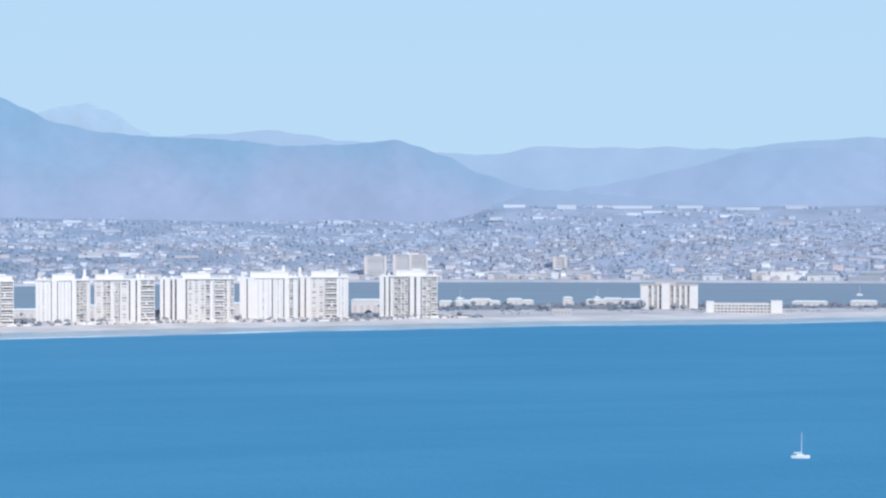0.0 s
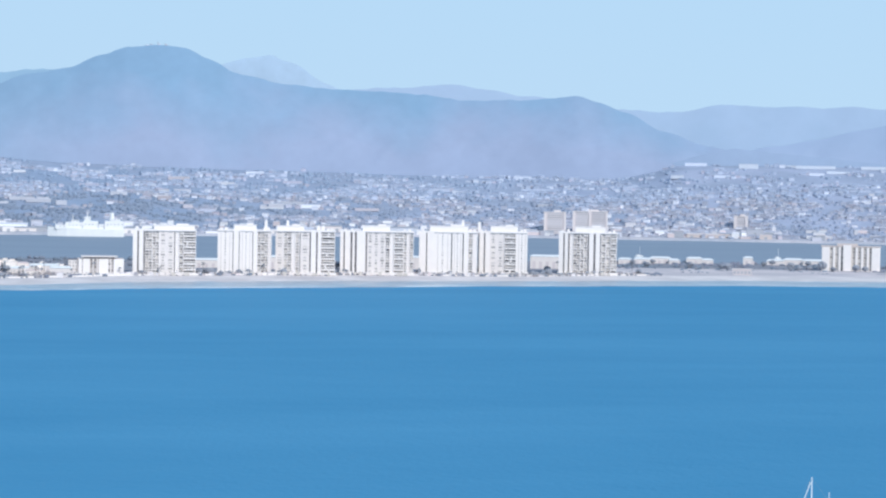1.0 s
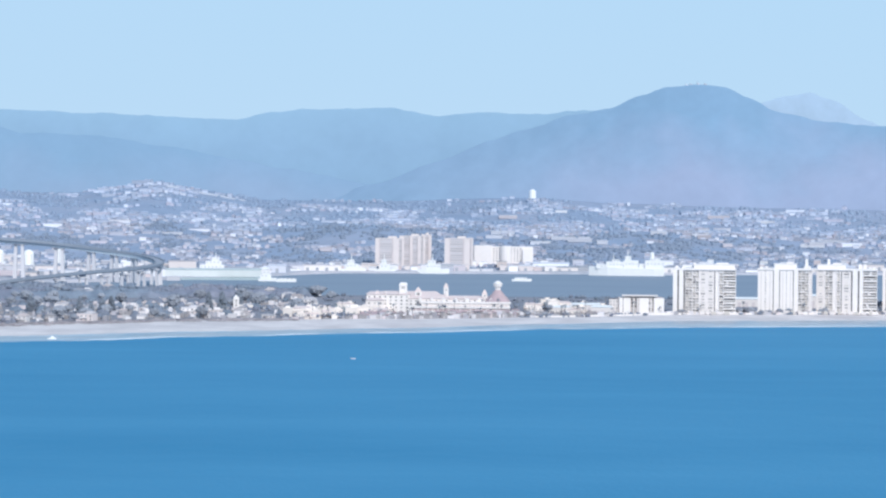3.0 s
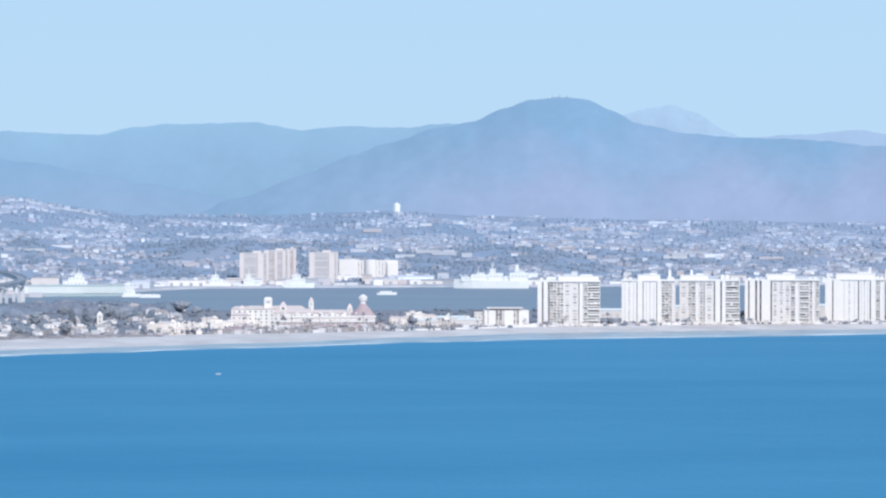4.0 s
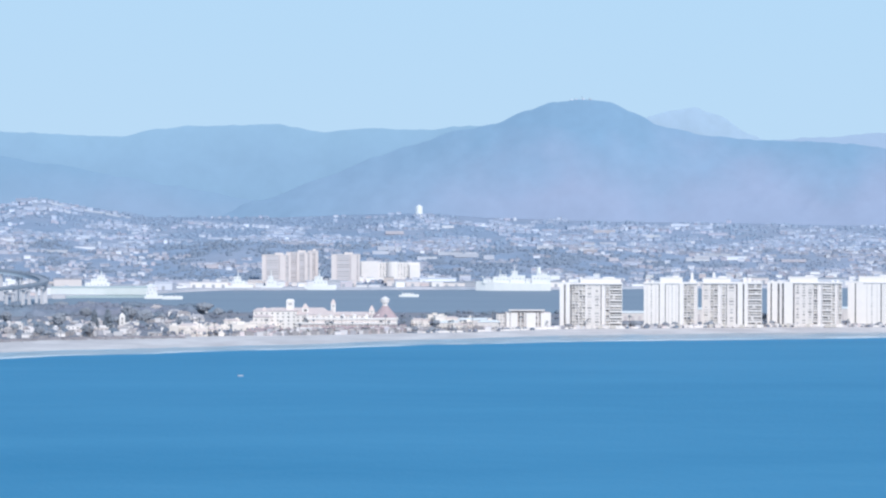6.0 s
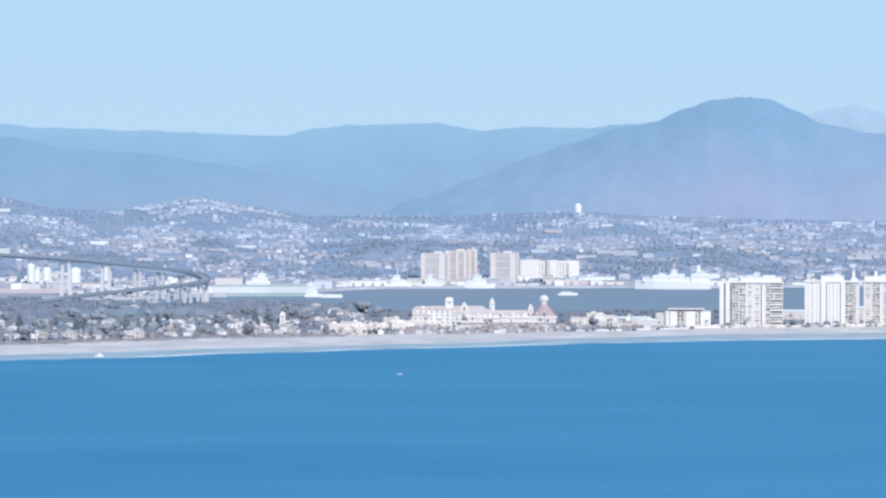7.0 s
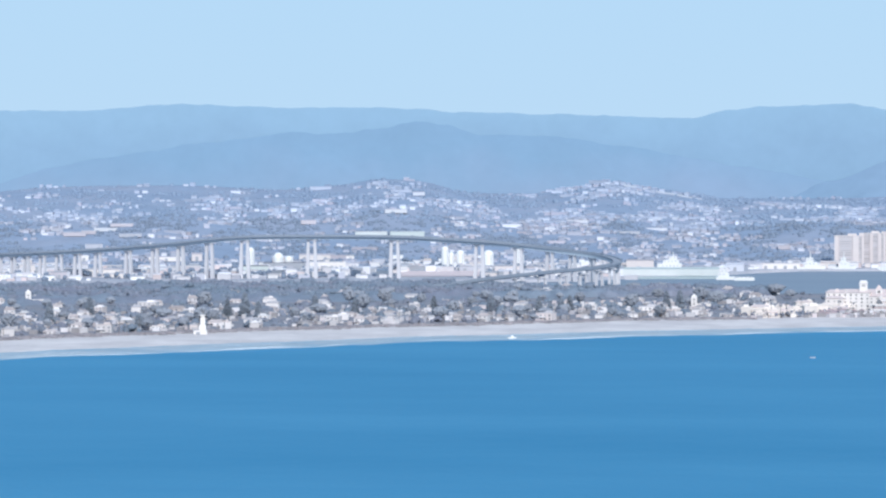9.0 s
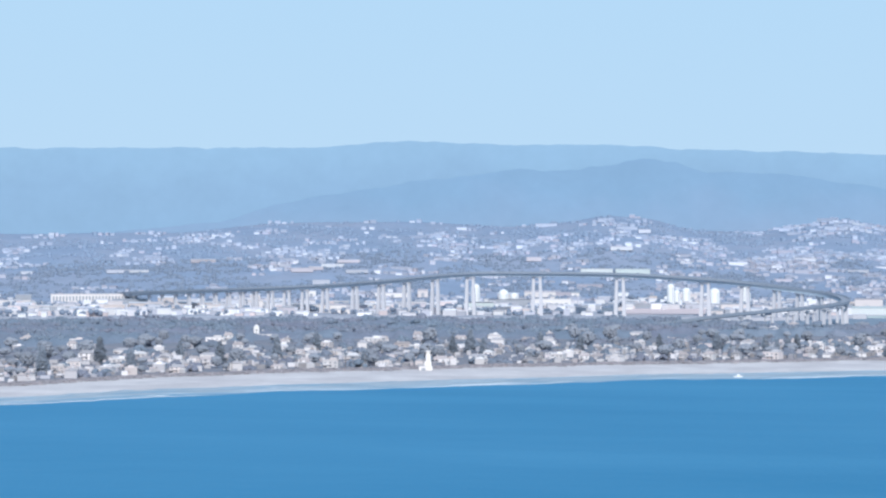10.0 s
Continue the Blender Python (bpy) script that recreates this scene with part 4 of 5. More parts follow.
        kind.matrix_basis = m
        return kind
    ob = copy_thing(kind, m)
    if size != 1.0:
        ob.scale = (size, size, size)
    return ob


def deg(metres, far):
    return math.degrees(metres / far)


rng = random.Random(40)
# houses in rough rows on the settled part of the peninsula
rows_of = []
for row in range(11):
    back = (34, 72, 116, 168, 228, 292, 360, 430, 505, 580, 660)[row]
    b = -31.0 + rng.random() * 0.4
    while b < -3.1:
        d = sand_top(b) + back + rng.uniform(-6, 6)
        # groves leave gaps between groups of houses
        if row == 0 or noise.noise(Vector((b * 1.1, d / 75, 2.4))) > -0.12 + 0.02 * row - 0.12 * smooth(-12, -19, b):
            rows_of.append((row, b, d))
        b += deg(rng.uniform(20, 46) + row * 1.5, d)
rng.shuffle(rows_of)
count = 0
for row, b, d in rows_of:
    if b > -25.5 and count < 265:
        count += 1
        put(rng.choice(KINDS), b, d, 3.2, rng.choice((0, 0, 90, -90, -20, -12)) + rng.uniform(-8, 1), rng.uniform(0.62, 1.0))
far_walls, far_roofs = Shape(), Shape()
for row, b, d in rows_of[count:]:
    p = spot(b, d, 2.8)
    w, dp, h = rng.uniform(9, 16), rng.uniform(8, 11), rng.uniform(3.4, 6.4)
    turn = -b + rng.uniform(-30, 4)
    far_walls.box(p.x, p.y, p.z, w, dp, h, turn)
    far_roofs.gable(p.x, p.y, p.z + h, w + 1, dp + 1, rng.uniform(1.4, 2.4), turn, dp * 0.35)
tagged(new("houses_walls", far_walls.mesh("houses_walls", STUCCO)), "pale walls of further small houses among the trees", "houses", "", "stuff")
tagged(new("houses_roofs", far_roofs.mesh("houses_roofs", SHINGLE)), "low roofs of further small houses", "roofs", "", "stuff")
# cottages and low buildings by the old hotel, between it and the towers
for i in range(84):
    b = rng.uniform(-3.85, -1.6) if i < 66 else rng.uniform(1.5, 3.5)
    put(rng.choice(COTTAGES), b, sand_top(b) + rng.uniform(10, 60 + 130 * smooth(-3.9, -2.2, b)), 3.2, rng.choice((0, 0, 90, 12)), rng.uniform(0.5, 1.0))
# trees
planted = 0
while planted < 160:
    b = rng.uniform(-27, -2.5)
    d = sand_top(b) + 30 + 560 * rng.random()
    if noise.noise(Vector((b * 1.1, d / 75, 2.4))) < rng.uniform(-0.25, 0.25):
        planted += 1
        put(rng.choice(TREES), b, d, 3.1, rng.uniform(0, 360), rng.uniform(0.55, 1.2))
for b, back in ((-24.9, 120), (-23.6, 210), (-21.8, 260), (-20.9, 140), (-18.7, 300), (-17.6, 60), (-15.6, 200), (-15.2, 230), (-14.9, 150), (-12.7, 180), (-10.9, 240), (-8.5, 170), (-8.25, 120), (-8.0, 190), (-7.8, 150),
                (-5.6, 210), (-5.3, 130), (-4.9, 240), (-19.6, 190), (-22.9, 90), (-13.6, 260), (-9.6, 220)):
    put(rng.choice(PINES), b, sand_top(b) + back, 3.1, rng.uniform(0, 360), rng.uniform(0.75, 1.05))
for _ in range(70):
    b = rng.choice((rng.uniform(-26, -3), rng.uniform(-3.3, 5), rng.uniform(-3.3, 3), rng.uniform(5, 16.5)))
    put(rng.choice(PALMS), b, sand_top(b) + rng.uniform(5, 60), 3.1, rng.uniform(0, 360), rng.uniform(0.7, 1.1))
for _ in range(50):
    b = rng.uniform(2.0, 20.5)
    back = rng.uniform(60, 220) if b < 16 else rng.uniform(100, 300)
    put(rng.choice(TREES[:3]), b, sand_top(b) + back, 3.1, rng.uniform(0, 360), rng.uniform(0.5, 0.9))
for b, d in ((20.6, 2720), (20.85, 2715), (21.35, 2712), (21.55, 2716), (22.1, 2720), (20.3, 2730), (19.9, 2735)):
    put(rng.choice(TREES), b, d, 3.1, rng.uniform(0, 360), 0.8)


def canopy_top(b, d):
    """Height of the closed tree tops behind the houses."""
    return 6.6 + 4.2 * wob(b * 45, d, 62, 6.0) + 6.5 * abs(wob(b * 45, d, 17, 2.0)) + 0.9 * wob(b * 45, d, 4.5, 9.0)


# the closed woods behind the houses, and scrub on the strand
def woods():
    rng = random.Random(77)
    crowns, scrub = Shape(), Shape()
    for _ in range(1300):
        b = rng.uniform(-31, -3.4)
        s = rng.random()
        near = 520 + 90 * smooth(-12, -19, b)
        d = sand_top(b) + near + (land_back(b) - sand_top(b) - near - 20) * s
        r = rng.uniform(2.2, 4.8)
        p = spot(b, d, 3.0)
        tall = rng.uniform(4.0, 9.5)
        top = canopy_top(b, d)
        for _ in range(8):
            crowns.clump(p.x + rng.gauss(0, 3.5), p.y + rng.gauss(0, 3), top + rng.uniform(-0.6, 0.3) * r, r * 0.9, r * 0.8, r * 0.8, rng, 0.25)
        crowns.tube(p.x, p.y, p.z - 0.4, 0.3, tall * 0.7, 5, 0.2)
    for _ in range(900):
        b = rng.uniform(-31, -3.2)
        d = sand_top(b) + 30 + 480 * rng.random()
        if noise.noise(Vector((b * 1.6, d / 90, 5.1))) < rng.uniform(-0.3, 0.25):
            continue
        r = rng.uniform(1.2, 2.3)
        p = spot(b, d, 3.0)
        tall, wide = rng.uniform(1.5, 5.5), rng.uniform(3.0, 6.0)
        for _ in range(20):
            a, q = rng.uniform(0, 6.283), math.sqrt(rng.random())
            crowns.clump(p.x + wide * q * math.cos(a), p.y + wide * q * math.sin(a), p.z + tall * (1 - q * q) * rng.uniform(0.7, 1.0), r * 1.3, r * 1.2, r * 1.2, rng, 0.25)
    for _ in range(300):
        b = rng.uniform(-4.5, 12)
        d = sand_top(b) + 130 + (land_back(b) - sand_top(b) - 150) * rng.random() ** 0.7
        r = rng.uniform(1.2, 2.8)
        p = spot(b, d, 3.0)
        for _ in range(2):
            crowns.clump(p.x + rng.uniform(-2, 2), p.y, p.z + r * rng.uniform(0.5, 1.1), r, r, r * 0.7, rng, 0.35)
    for _ in range(260):
        b = rng.uniform(-3.9, -1.7)
        d = sand_top(b) + rng.uniform(8, 150)
        r = rng.uniform(0.9, 1.9)
        p = spot(b, d, 3.0)
        for _ in range(4):
            crowns.clump(p.x + rng.gauss(0, 1.4), p.y + rng.gauss(0, 1.4), p.z + r * rng.uniform(0.4, 2.6), r, r, r, rng, 0.3)
    dune = Shape()
    for _ in range(3600):
        b = rng.uniform(-31, -3.6)
        d = sand_top(b) + rng.uniform(-16, 24) + 10 * wob(b, 0, 0.7, 3.0)
        r = rng.uniform(0.7, 1.9)
        p = spot(b, d, 2.9 - 0.025 * max(0.0, sand_top(b) - d))
        dune.clump(p.x, p.y, p.z + 0.1, r * 2.2, r * 1.6, r * 0.5, rng, 0.35)
    tagged(new("dune_scrub", dune.mesh("dune_scrub", DUNE_SCRUB, soft=True)), "dry brownish scrub along the top of the beach", "bushes", "", "stuff")
    for _ in range(1500):
        b = rng.uniform(15.5, 31)
        s = rng.random()
        d = sand_top(b) + 20 + (land_back(b) - sand_top(b) - 40) * s
        if noise.noise(Vector((b * 1.5, d / 60, 3.3))) < rng.uniform(0.0, 0.4) - 0.35 * s:
            continue
        r = rng.uniform(0.8, 2.2) * (0.6 + s)
        p = spot(b, d, 3.0)
        scrub.clump(p.x, p.y, p.z + r * 0.4, r * 1.5, r * 1.2, r * 0.7, rng, 0.35)
    for _ in range(700):
        b = rng.uniform(1.5, 17)
        d = sand_top(b) + rng.uniform(2, 40)
        r = rng.uniform(0.7, 2.0)
        p = spot(b, d, 3.0)
        scrub.clump(p.x, p.y, p.z + r * 0.5, r * 1.3, r * 1.2, r * 0.8, rng, 0.35)
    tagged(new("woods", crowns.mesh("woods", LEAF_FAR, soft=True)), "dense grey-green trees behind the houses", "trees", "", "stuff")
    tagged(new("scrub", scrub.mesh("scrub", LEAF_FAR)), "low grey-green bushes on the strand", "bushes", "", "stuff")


woods()


def canopy():
    """The closed top of the woods, with crowns as bumps."""
    def high(b, d, j):
        k = j / 43.0
        return 2.0 + (canopy_top(b, d) - 2.0) * smooth(0.0, 0.06, k) * smooth(1.0, 0.97, k)
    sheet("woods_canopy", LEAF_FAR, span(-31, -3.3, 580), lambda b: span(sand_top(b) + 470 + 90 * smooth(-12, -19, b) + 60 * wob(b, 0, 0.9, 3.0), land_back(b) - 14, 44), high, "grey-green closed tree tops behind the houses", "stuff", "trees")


canopy()


def clutter():
    """Garden walls, garages, porches and fences between the beach houses."""
    rng = random.Random(31)
    pale, dull, red = Shape(), Shape(), Shape()
    for i in range(1500):
        b = rng.uniform(-31, -3.4)
        d = sand_top(b) + rng.uniform(26, 330)
        p = spot(b, d, 2.8)
        (pale if rng.random() < 0.7 else dull).box(p.x, p.y, p.z, rng.uniform(2.5, 8), rng.uniform(2, 5), rng.uniform(1.6, 4.4), -b + rng.choice((0, 90)) + rng.uniform(-16, 1))
    for i in range(420):
        b = rng.uniform(-3.9, 3.6)
        d = sand_top(b) + rng.uniform(3, 26) if -2 < b < 1.3 else sand_top(b) + rng.uniform(3, 70)
        p = spot(b, d, 2.8)
        (pale if rng.random() < 0.6 else dull).box(p.x, p.y, p.z, rng.uniform(1.5, 6), rng.uniform(2, 4), rng.uniform(1.4, 4.2), -b + rng.uniform(-16, 1))
    for i in range(230):
        b = rng.uniform(-2.1, 1.4)
        p = spot(b, sand_top(b) + rng.uniform(8, 27), 2.8)
        tall = rng.uniform(1.8, 6.2)
        w, turn = rng.uniform(2, 8), -b + rng.uniform(-14, 2)
        (pale if rng.random() < 0.72 else dull).box(p.x, p.y, p.z, w, rng.uniform(2, 4), tall, turn)
        if i % 3 == 0:
            red.gable(p.x, p.y, p.z + tall, w + 0.8, 4.4, rng.uniform(0.7, 1.4), turn, 0.8)
    for i in range(560):
        b = rng.uniform(4.7, 16.6)
        d = sand_top(b) + rng.uniform(4, 14)
        p = spot(b, d, 2.8)
        (pale if rng.random() < 0.65 else dull).box(p.x, p.y, p.z, rng.uniform(1.2, 5), rng.uniform(1, 3), rng.uniform(1.0, 3.6), -b + rng.uniform(-16, 1))
    tagged(new("garden_walls", pale.mesh("garden_walls", GARDEN)), "pale garden walls, porches and garages between houses", "walls", "", "stuff")
    tagged(new("terrace_roofs", red.mesh("terrace_roofs", TURRET_ROOF)), "small dull red roofs in front of the old hotel", "roofs", "", "stuff")
    tagged(new("garden_sheds", dull.mesh("garden_sheds", SHINGLE)), "dull grey-brown sheds and fences between houses", "sheds", "", "stuff")


clutter()
for _ in range(36):
    b = rng.uniform(-3.6, 3.6)
    put(rng.choice(PALMS + TREES[2:3]), b, sand_top(b) + rng.uniform(4, 16), 3.0, rng.uniform(0, 360), rng.uniform(0.4, 0.75))
wall_line = Shape()
for i in range(150):
    b = 1.7 + i * 0.1
    p = spot(b, sand_top(b) + 5 + 2 * (i // 17 % 2), 2.4)
    wall_line.box(p.x, p.y, p.z, 4.6, 0.6, 1.9 + 0.3 * (i // 9 % 2), -b)
tagged(new("sea_wall", wall_line.mesh("sea_wall", WHITE)), "low white sea wall at the top of the beach", "wall", "", "structure")
for _ in range(70):
    b = rng.choice((rng.uniform(4.6, 16.6), rng.uniform(6.45, 6.8), rng.uniform(13.95, 14.6), rng.uniform(4.6, 9.6)))
    put(rng.choice(TREES[:3]), b, sand_top(b) + rng.uniform(7, 16), 3.1, rng.uniform(0, 360), rng.uniform(0.35, 0.7))


def low_sheds():
    """Long white sheds on the inner side of the strand."""
    rng = random.Random(5)
    for b, w, h, back in ((16.15, 15, 5, 300), (16.55, 20, 5, 310), (16.95, 24, 6, 320), (17.27, 12, 4.5, 300), (17.72, 18, 6, 330), (18.02, 13, 4.5, 315), (18.93, 11, 8, 335), (19.55, 20, 5, 330), (19.95, 22, 6.5, 320), (20.4, 24, 6, 300), (24.4, 40, 4, 260), (25.6, 30, 5, 250), (27, 40, 5, 260),
                          (14.45, 42, 13, 180), (6.55, 44, 8, 170), (9.9, 20, 12, 120), (11.3, 20, 12, 150), (8.2, 16, 12, 140), (3.0, 30, 6, 120), (2.5, 22, 5, 90), (3.35, 20, 7, 40)):
        d = min(sand_top(b) + back, land_back(b) - 40)
        t = thing("shed", stand(b, d, 3.0), "long low white building on the strand", "building", "low buildings on the strand")
        part("wall", Shape().box(0, 0, 0, w, 14, h), CREAM, t)
        part("roof", Shape().gable(0, 0, h, w + 1, 15, 1.8, 0, 3), TANK, t, "white metal roof")
        for i in range(max(2, int(w / 7))):
            part("door", Shape().box(-w / 2 + 4 + i * 7, -7.06, 0, 3.2, 0.12, h * 0.6), FARDARK, t)


low_sheds()


def beach_pavilion():
    t = thing("beach_pavilion", stand(18.8, 2585, 3.6), "tan flat-roofed pavilion on the sandy strand", "building")
    part("wall", Shape().box(0, 5, 0, 19, 10, 5.4), FARDARK, t)
    part("roof", Shape().box(0, 5, 5.4, 20.4, 11.4, 0.7), FARWALL, t, "pale flat roof slab")
    for i in range(5):
        part("shutter", Shape().box(-7.4 + i * 3.7, -0.06, 1.0, 2.6, 0.12, 2.8), GREY, t, "grey roller shutter")


beach_pavilion()


def lifeguard_tower():
    t = thing("lifeguard_station", stand(-16.2, 2004, 2.6), "white lifeguard station with tower on the sand", "building")
    part("garage", Shape().box(-0.6, -3, 0, 10.6, 5, 3.0).box(-0.6, -3, 3.0, 11.2, 5.6, 0.3), WHITE, t)
    part("garage_door", Shape().box(-2.4, -5.56, 0, 3.2, 0.12, 2.0), GREY, t)
    part("base", Shape().box(1.2, 3, 0, 5.6, 5.5, 7.0), WHITE, t)
    part("tower", Shape().box(1.4, 3, 7.0, 3.8, 3.8, 5.6), WHITE, t)
    part("lookout", Shape().box(1.4, 3, 12.6, 3.2, 3.2, 2.2), BLIND, t, "glazed lookout cabin")
    part("lookout_roof", Shape().box(1.4, 3, 14.8, 4.2, 4.2, 0.6), WHITE, t)
    part("mast", Shape().tube(1.4, 3, 15.4, 0.15, 3.0, 6, 0.08), WHITE, t)


lifeguard_tower()


def slim_tower(b, d, w, h, label):
    t = thing("white_tower", stand(b, d, 3.0), label, "tower")
    part("wall", Shape().box(0, 0, 0, w, w, h), WHITE, t)
    part("roof", Shape().tube(0, 0, h, w * 0.72, w * 0.5, 4, 0.3, math.pi / 4), WHITE, t)
    part("nave", Shape().box(w * 1.6, 3, 0, w * 2.6, w * 1.2, h * 0.4), COTTAGE, t)
    for k in range(3):
        part("window", pane(w * 0.3, 1.4), GLASS, t, at=(0, -w / 2 - 0.07, h * (0.3 + 0.2 * k)))


slim_tower(-20.07, 2560, 5.6, 12.5, "white church tower above the trees")
slim_tower(-4.98, 2395, 5.5, 11.0, "slim white tower beside the beach houses")


# ---- boats on the open water, surf ----
def hull(length, beam, height, bow=0.42):
    s = Shape()
    n = 9
    for i in range(n):
        x = -length / 2 + length * i / (n - 1)
        k = min(1.0, 0.86 + i * 0.14) * (1.0 if i < 6 else max(0.03, 1 - ((i - 5) / 3.0) ** 2))
        sheer = height * (1 + 0.25 * (i / (n - 1)) ** 2)
        s.v += [(x, -beam / 2 * k, sheer), (x, -beam / 2 * k * 0.95, -0.25), (x, beam / 2 * k * 0.95, -0.25), (x, beam / 2 * k, sheer)]
    for i in range(n - 1):
        for j in range(4):
            s.f.append((i * 4 + j, i * 4 + (j + 1) % 4, (i + 1) * 4 + (j + 1) % 4, (i + 1) * 4 + j))
    s.f += [(0, 3, 2, 1), (n * 4 - 4, n * 4 - 3, n * 4 - 2, n * 4 - 1)]
    return s


def sailboat(b, d, length, mast, turn, second=0.0):
    t = thing("sailboat", stand(b, d, 0.0, turn), "white sailing yacht under bare mast on open water", "boat", "yachts")
    part("hull", hull(length, length * 0.3, 1.15), HULL, t)
    part("cabin", Shape().box(-0.2, 0, 1.1, length * 0.42, length * 0.18, 0.75, taper=0.85), HULL, t)
    part("mast", Shape().tube(length * 0.06, 0, 0.9, 0.17 + 0.09 * bool(second), mast, 8, 0.1 + 0.08 * bool(second)), TANK, t)
    part("boom", Shape().beam((length * 0.06, 0, 2.3), (-length * 0.38, 0, 2.2), 0.14), TANK, t)
    part("furled_sail", Shape().beam((length * 0.03, 0, 2.55), (-length * 0.36, 0, 2.45), 0.26, 8), HULL, t, "white furled sail")
    if second:
        part("mizzen_mast", Shape().tube(-length * 0.36, 0, 0.9, 0.2, second, 8, 0.12), TANK, t)
        part("furled_jib", Shape().beam((length * 0.3, 0, 1.6), (length * 0.09, 0, mast * 0.93), 0.2, 8), HULL, t, "white furled jib")
    for x in (length * 0.5, -length * 0.48):
        part("stay", Shape().beam((length * 0.06, 0, mast + 0.8), (x, 0, 1.3), 0.025, 4), GREY, t)


sailboat(24.2, 1166, 8.6, 11.0, 4.0)
sailboat(20.53, 850, 14.0, 10.7, 188.0, 5.7)


def motorboat(b, d, length, turn):
    t = thing("motorboat", stand(b, d, 0.0, turn), "small white motorboat off the beach", "boat")
    part("hull", hull(length, length * 0.34, 1.0), HULL, t)
    part("cabin", Shape().box(0.2, 0, 0.95, length * 0.34, length * 0.24, 1.4, taper=0.8), HULL, t)
    part("windscreen", Shape().box(length * 0.2, 0, 1.4, 0.12, length * 0.2, 0.7), GLASS, t)


motorboat(-9.12, 1962, 7.0, 5)
skiff = thing("skiff", stand(-2.31, 1737, 0.0, 8), "small pale skiff lying on open water", "boat")
part("hull", hull(3.6, 1.5, 0.7), BLOCK_FAR, skiff)
part("thwart", Shape().box(-0.5, 0, 0.55, 0.4, 1.3, 0.12), BARK, skiff)
part("outboard", Shape().box(-1.95, 0, 0.3, 0.35, 0.35, 0.8), GREY, skiff)


def wash_height(b, d):
    """Height of the sea or the wet sand at a spot of the surf zone."""
    e = shore_edge(b)
    run = (wet_share(b) + 0.1) * (sand_top(b) - e)
    return 0.06 if d < e else 0.14 + 2.6 * wet_share(b) * min(1.0, (d - e) / run)


def surf():
    """Low breakers off the beach, spent foam and sheets of backwash on the wet sand."""
    rng = random.Random(12)
    foam, wash = Shape(), Shape()

    def line(s, b0, b1, off, wide, lift):
        n = 30
        k = len(s.v)
        for i in range(n):
            b = b0 + (b1 - b0) * i / (n - 1)
            taper = math.sin(math.pi * i / (n - 1)) ** 0.8
            w = wide * taper * (0.5 + 0.9 * abs(wob(b * 7, off, 1.0, 2.0)))
            d = shore_edge(b) - off * (0.8 + 0.2 * taper) + 5 * wob(b * 3, off, 1.0, 6.0)
            for q, z in ((d - w / 2, 0.02), (d, lift * taper), (d + w / 2, 0.02)):
                s.v.append(tuple(spot(b, q, wash_height(b, q) + z)))
        for i in range(n - 1):
            s.f += [(k + 3 * i, k + 3 * i + 3, k + 3 * i + 4, k + 3 * i + 1), (k + 3 * i + 1, k + 3 * i + 4, k + 3 * i + 5, k + 3 * i + 2)]

    for off, thick, gap, lift in ((-52, 6, 1.5, 0.05), (-36, 9, 1.0, 0.06), (-20, 9, 0.9, 0.08), (-6, 7, 1.4, 0.12), (6, 5, 3.2, 0.35), (16, 4, 4.5, 0.5)):
        b = -32.0 + rng.random()
        while b < 32:
            w = rng.uniform(0.6, 3.4)
            if off > -45 or b < 2:
                line(foam, b, b + w, off + rng.uniform(-7, 7), thick * rng.uniform(0.5, 1.3), lift)
            b += w * rng.uniform(0.4, 1.1) + rng.random() * gap
    for off, thick in ((-44, 10), (-28, 13), (-13, 14)):
        b = -32.0 + rng.random()
        while b < 32:
            w = rng.uniform(1.0, 4.5)
            line(wash, b, b + w, off + rng.uniform(-5, 5), thick * rng.uniform(0.5, 1.2), 0.03)
            b += w * rng.uniform(0.6, 1.3)
    for b0, b1, off, wide in ((-26.5, -20.5, 34, 7), (-17.4, -12.9, 24, 6), (-9.05, -6.7, 30, 5), (-0.9, 1.9, 22, 4), (-4.6, -3.0, 18, 4), (5.2, 8.9, 16, 4), (10.6, 13.2, 14, 4)):
        line(foam, b0, b1, off, wide, 0.7)
    tagged(new("surf", foam.mesh("surf", FOAM)), "white lines of low surf along the beach", "surf", "", "stuff")
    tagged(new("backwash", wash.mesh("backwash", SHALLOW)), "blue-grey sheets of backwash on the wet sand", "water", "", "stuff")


surf()

# ---- the bridge ----
# bearing, distance, dip of the roadway below the horizon
BRIDGE = [(b, d, EYE - dip * d / 4446) for b, d, dip in (
    (-23.1, 3740, 113.5), (-22.3, 3590, 110.8), (-20.5, 3430, 106.5), (-18.5, 3360, 100), (-16.9, 3300, 91), (-15.3, 3255, 80), (-13.75, 3250, 79), (-11.75, 3238, 81), (-9.96, 3220, 89), (-8.82, 3205, 97),
    (-7.93, 3180, 106), (-7.17, 3150, 114.5), (-6.8, 3110, 122), (-6.75, 3060, 130), (-7.3, 2990, 138), (-8.18, 2930, 144), (-9.2, 2880, 152), (-9.84, 2850, 158), (-10.8, 2820, 168.5), (-11.6, 2800, 177.5))]


def catmull(pts, per):
    out = []
    p = [Vector(pts[0]) * 2 - Vector(pts[1])] + [Vector(q) for q in pts] + [Vector(pts[-1]) * 2 - Vector(pts[-2])]
    for i in range(1, len(p) - 2):
        for k in range(per):
            t = k / per
            out.append(0.5 * (2 * p[i] + (p[i + 1] - p[i - 1]) * t + (2 * p[i - 1] - 5 * p[i] + 4 * p[i + 1] - p[i + 2]) * t * t
                              + (3 * p[i] - p[i - 1] - 3 * p[i + 1] + p[i + 2]) * t ** 3))
    return out + [p[-2]]


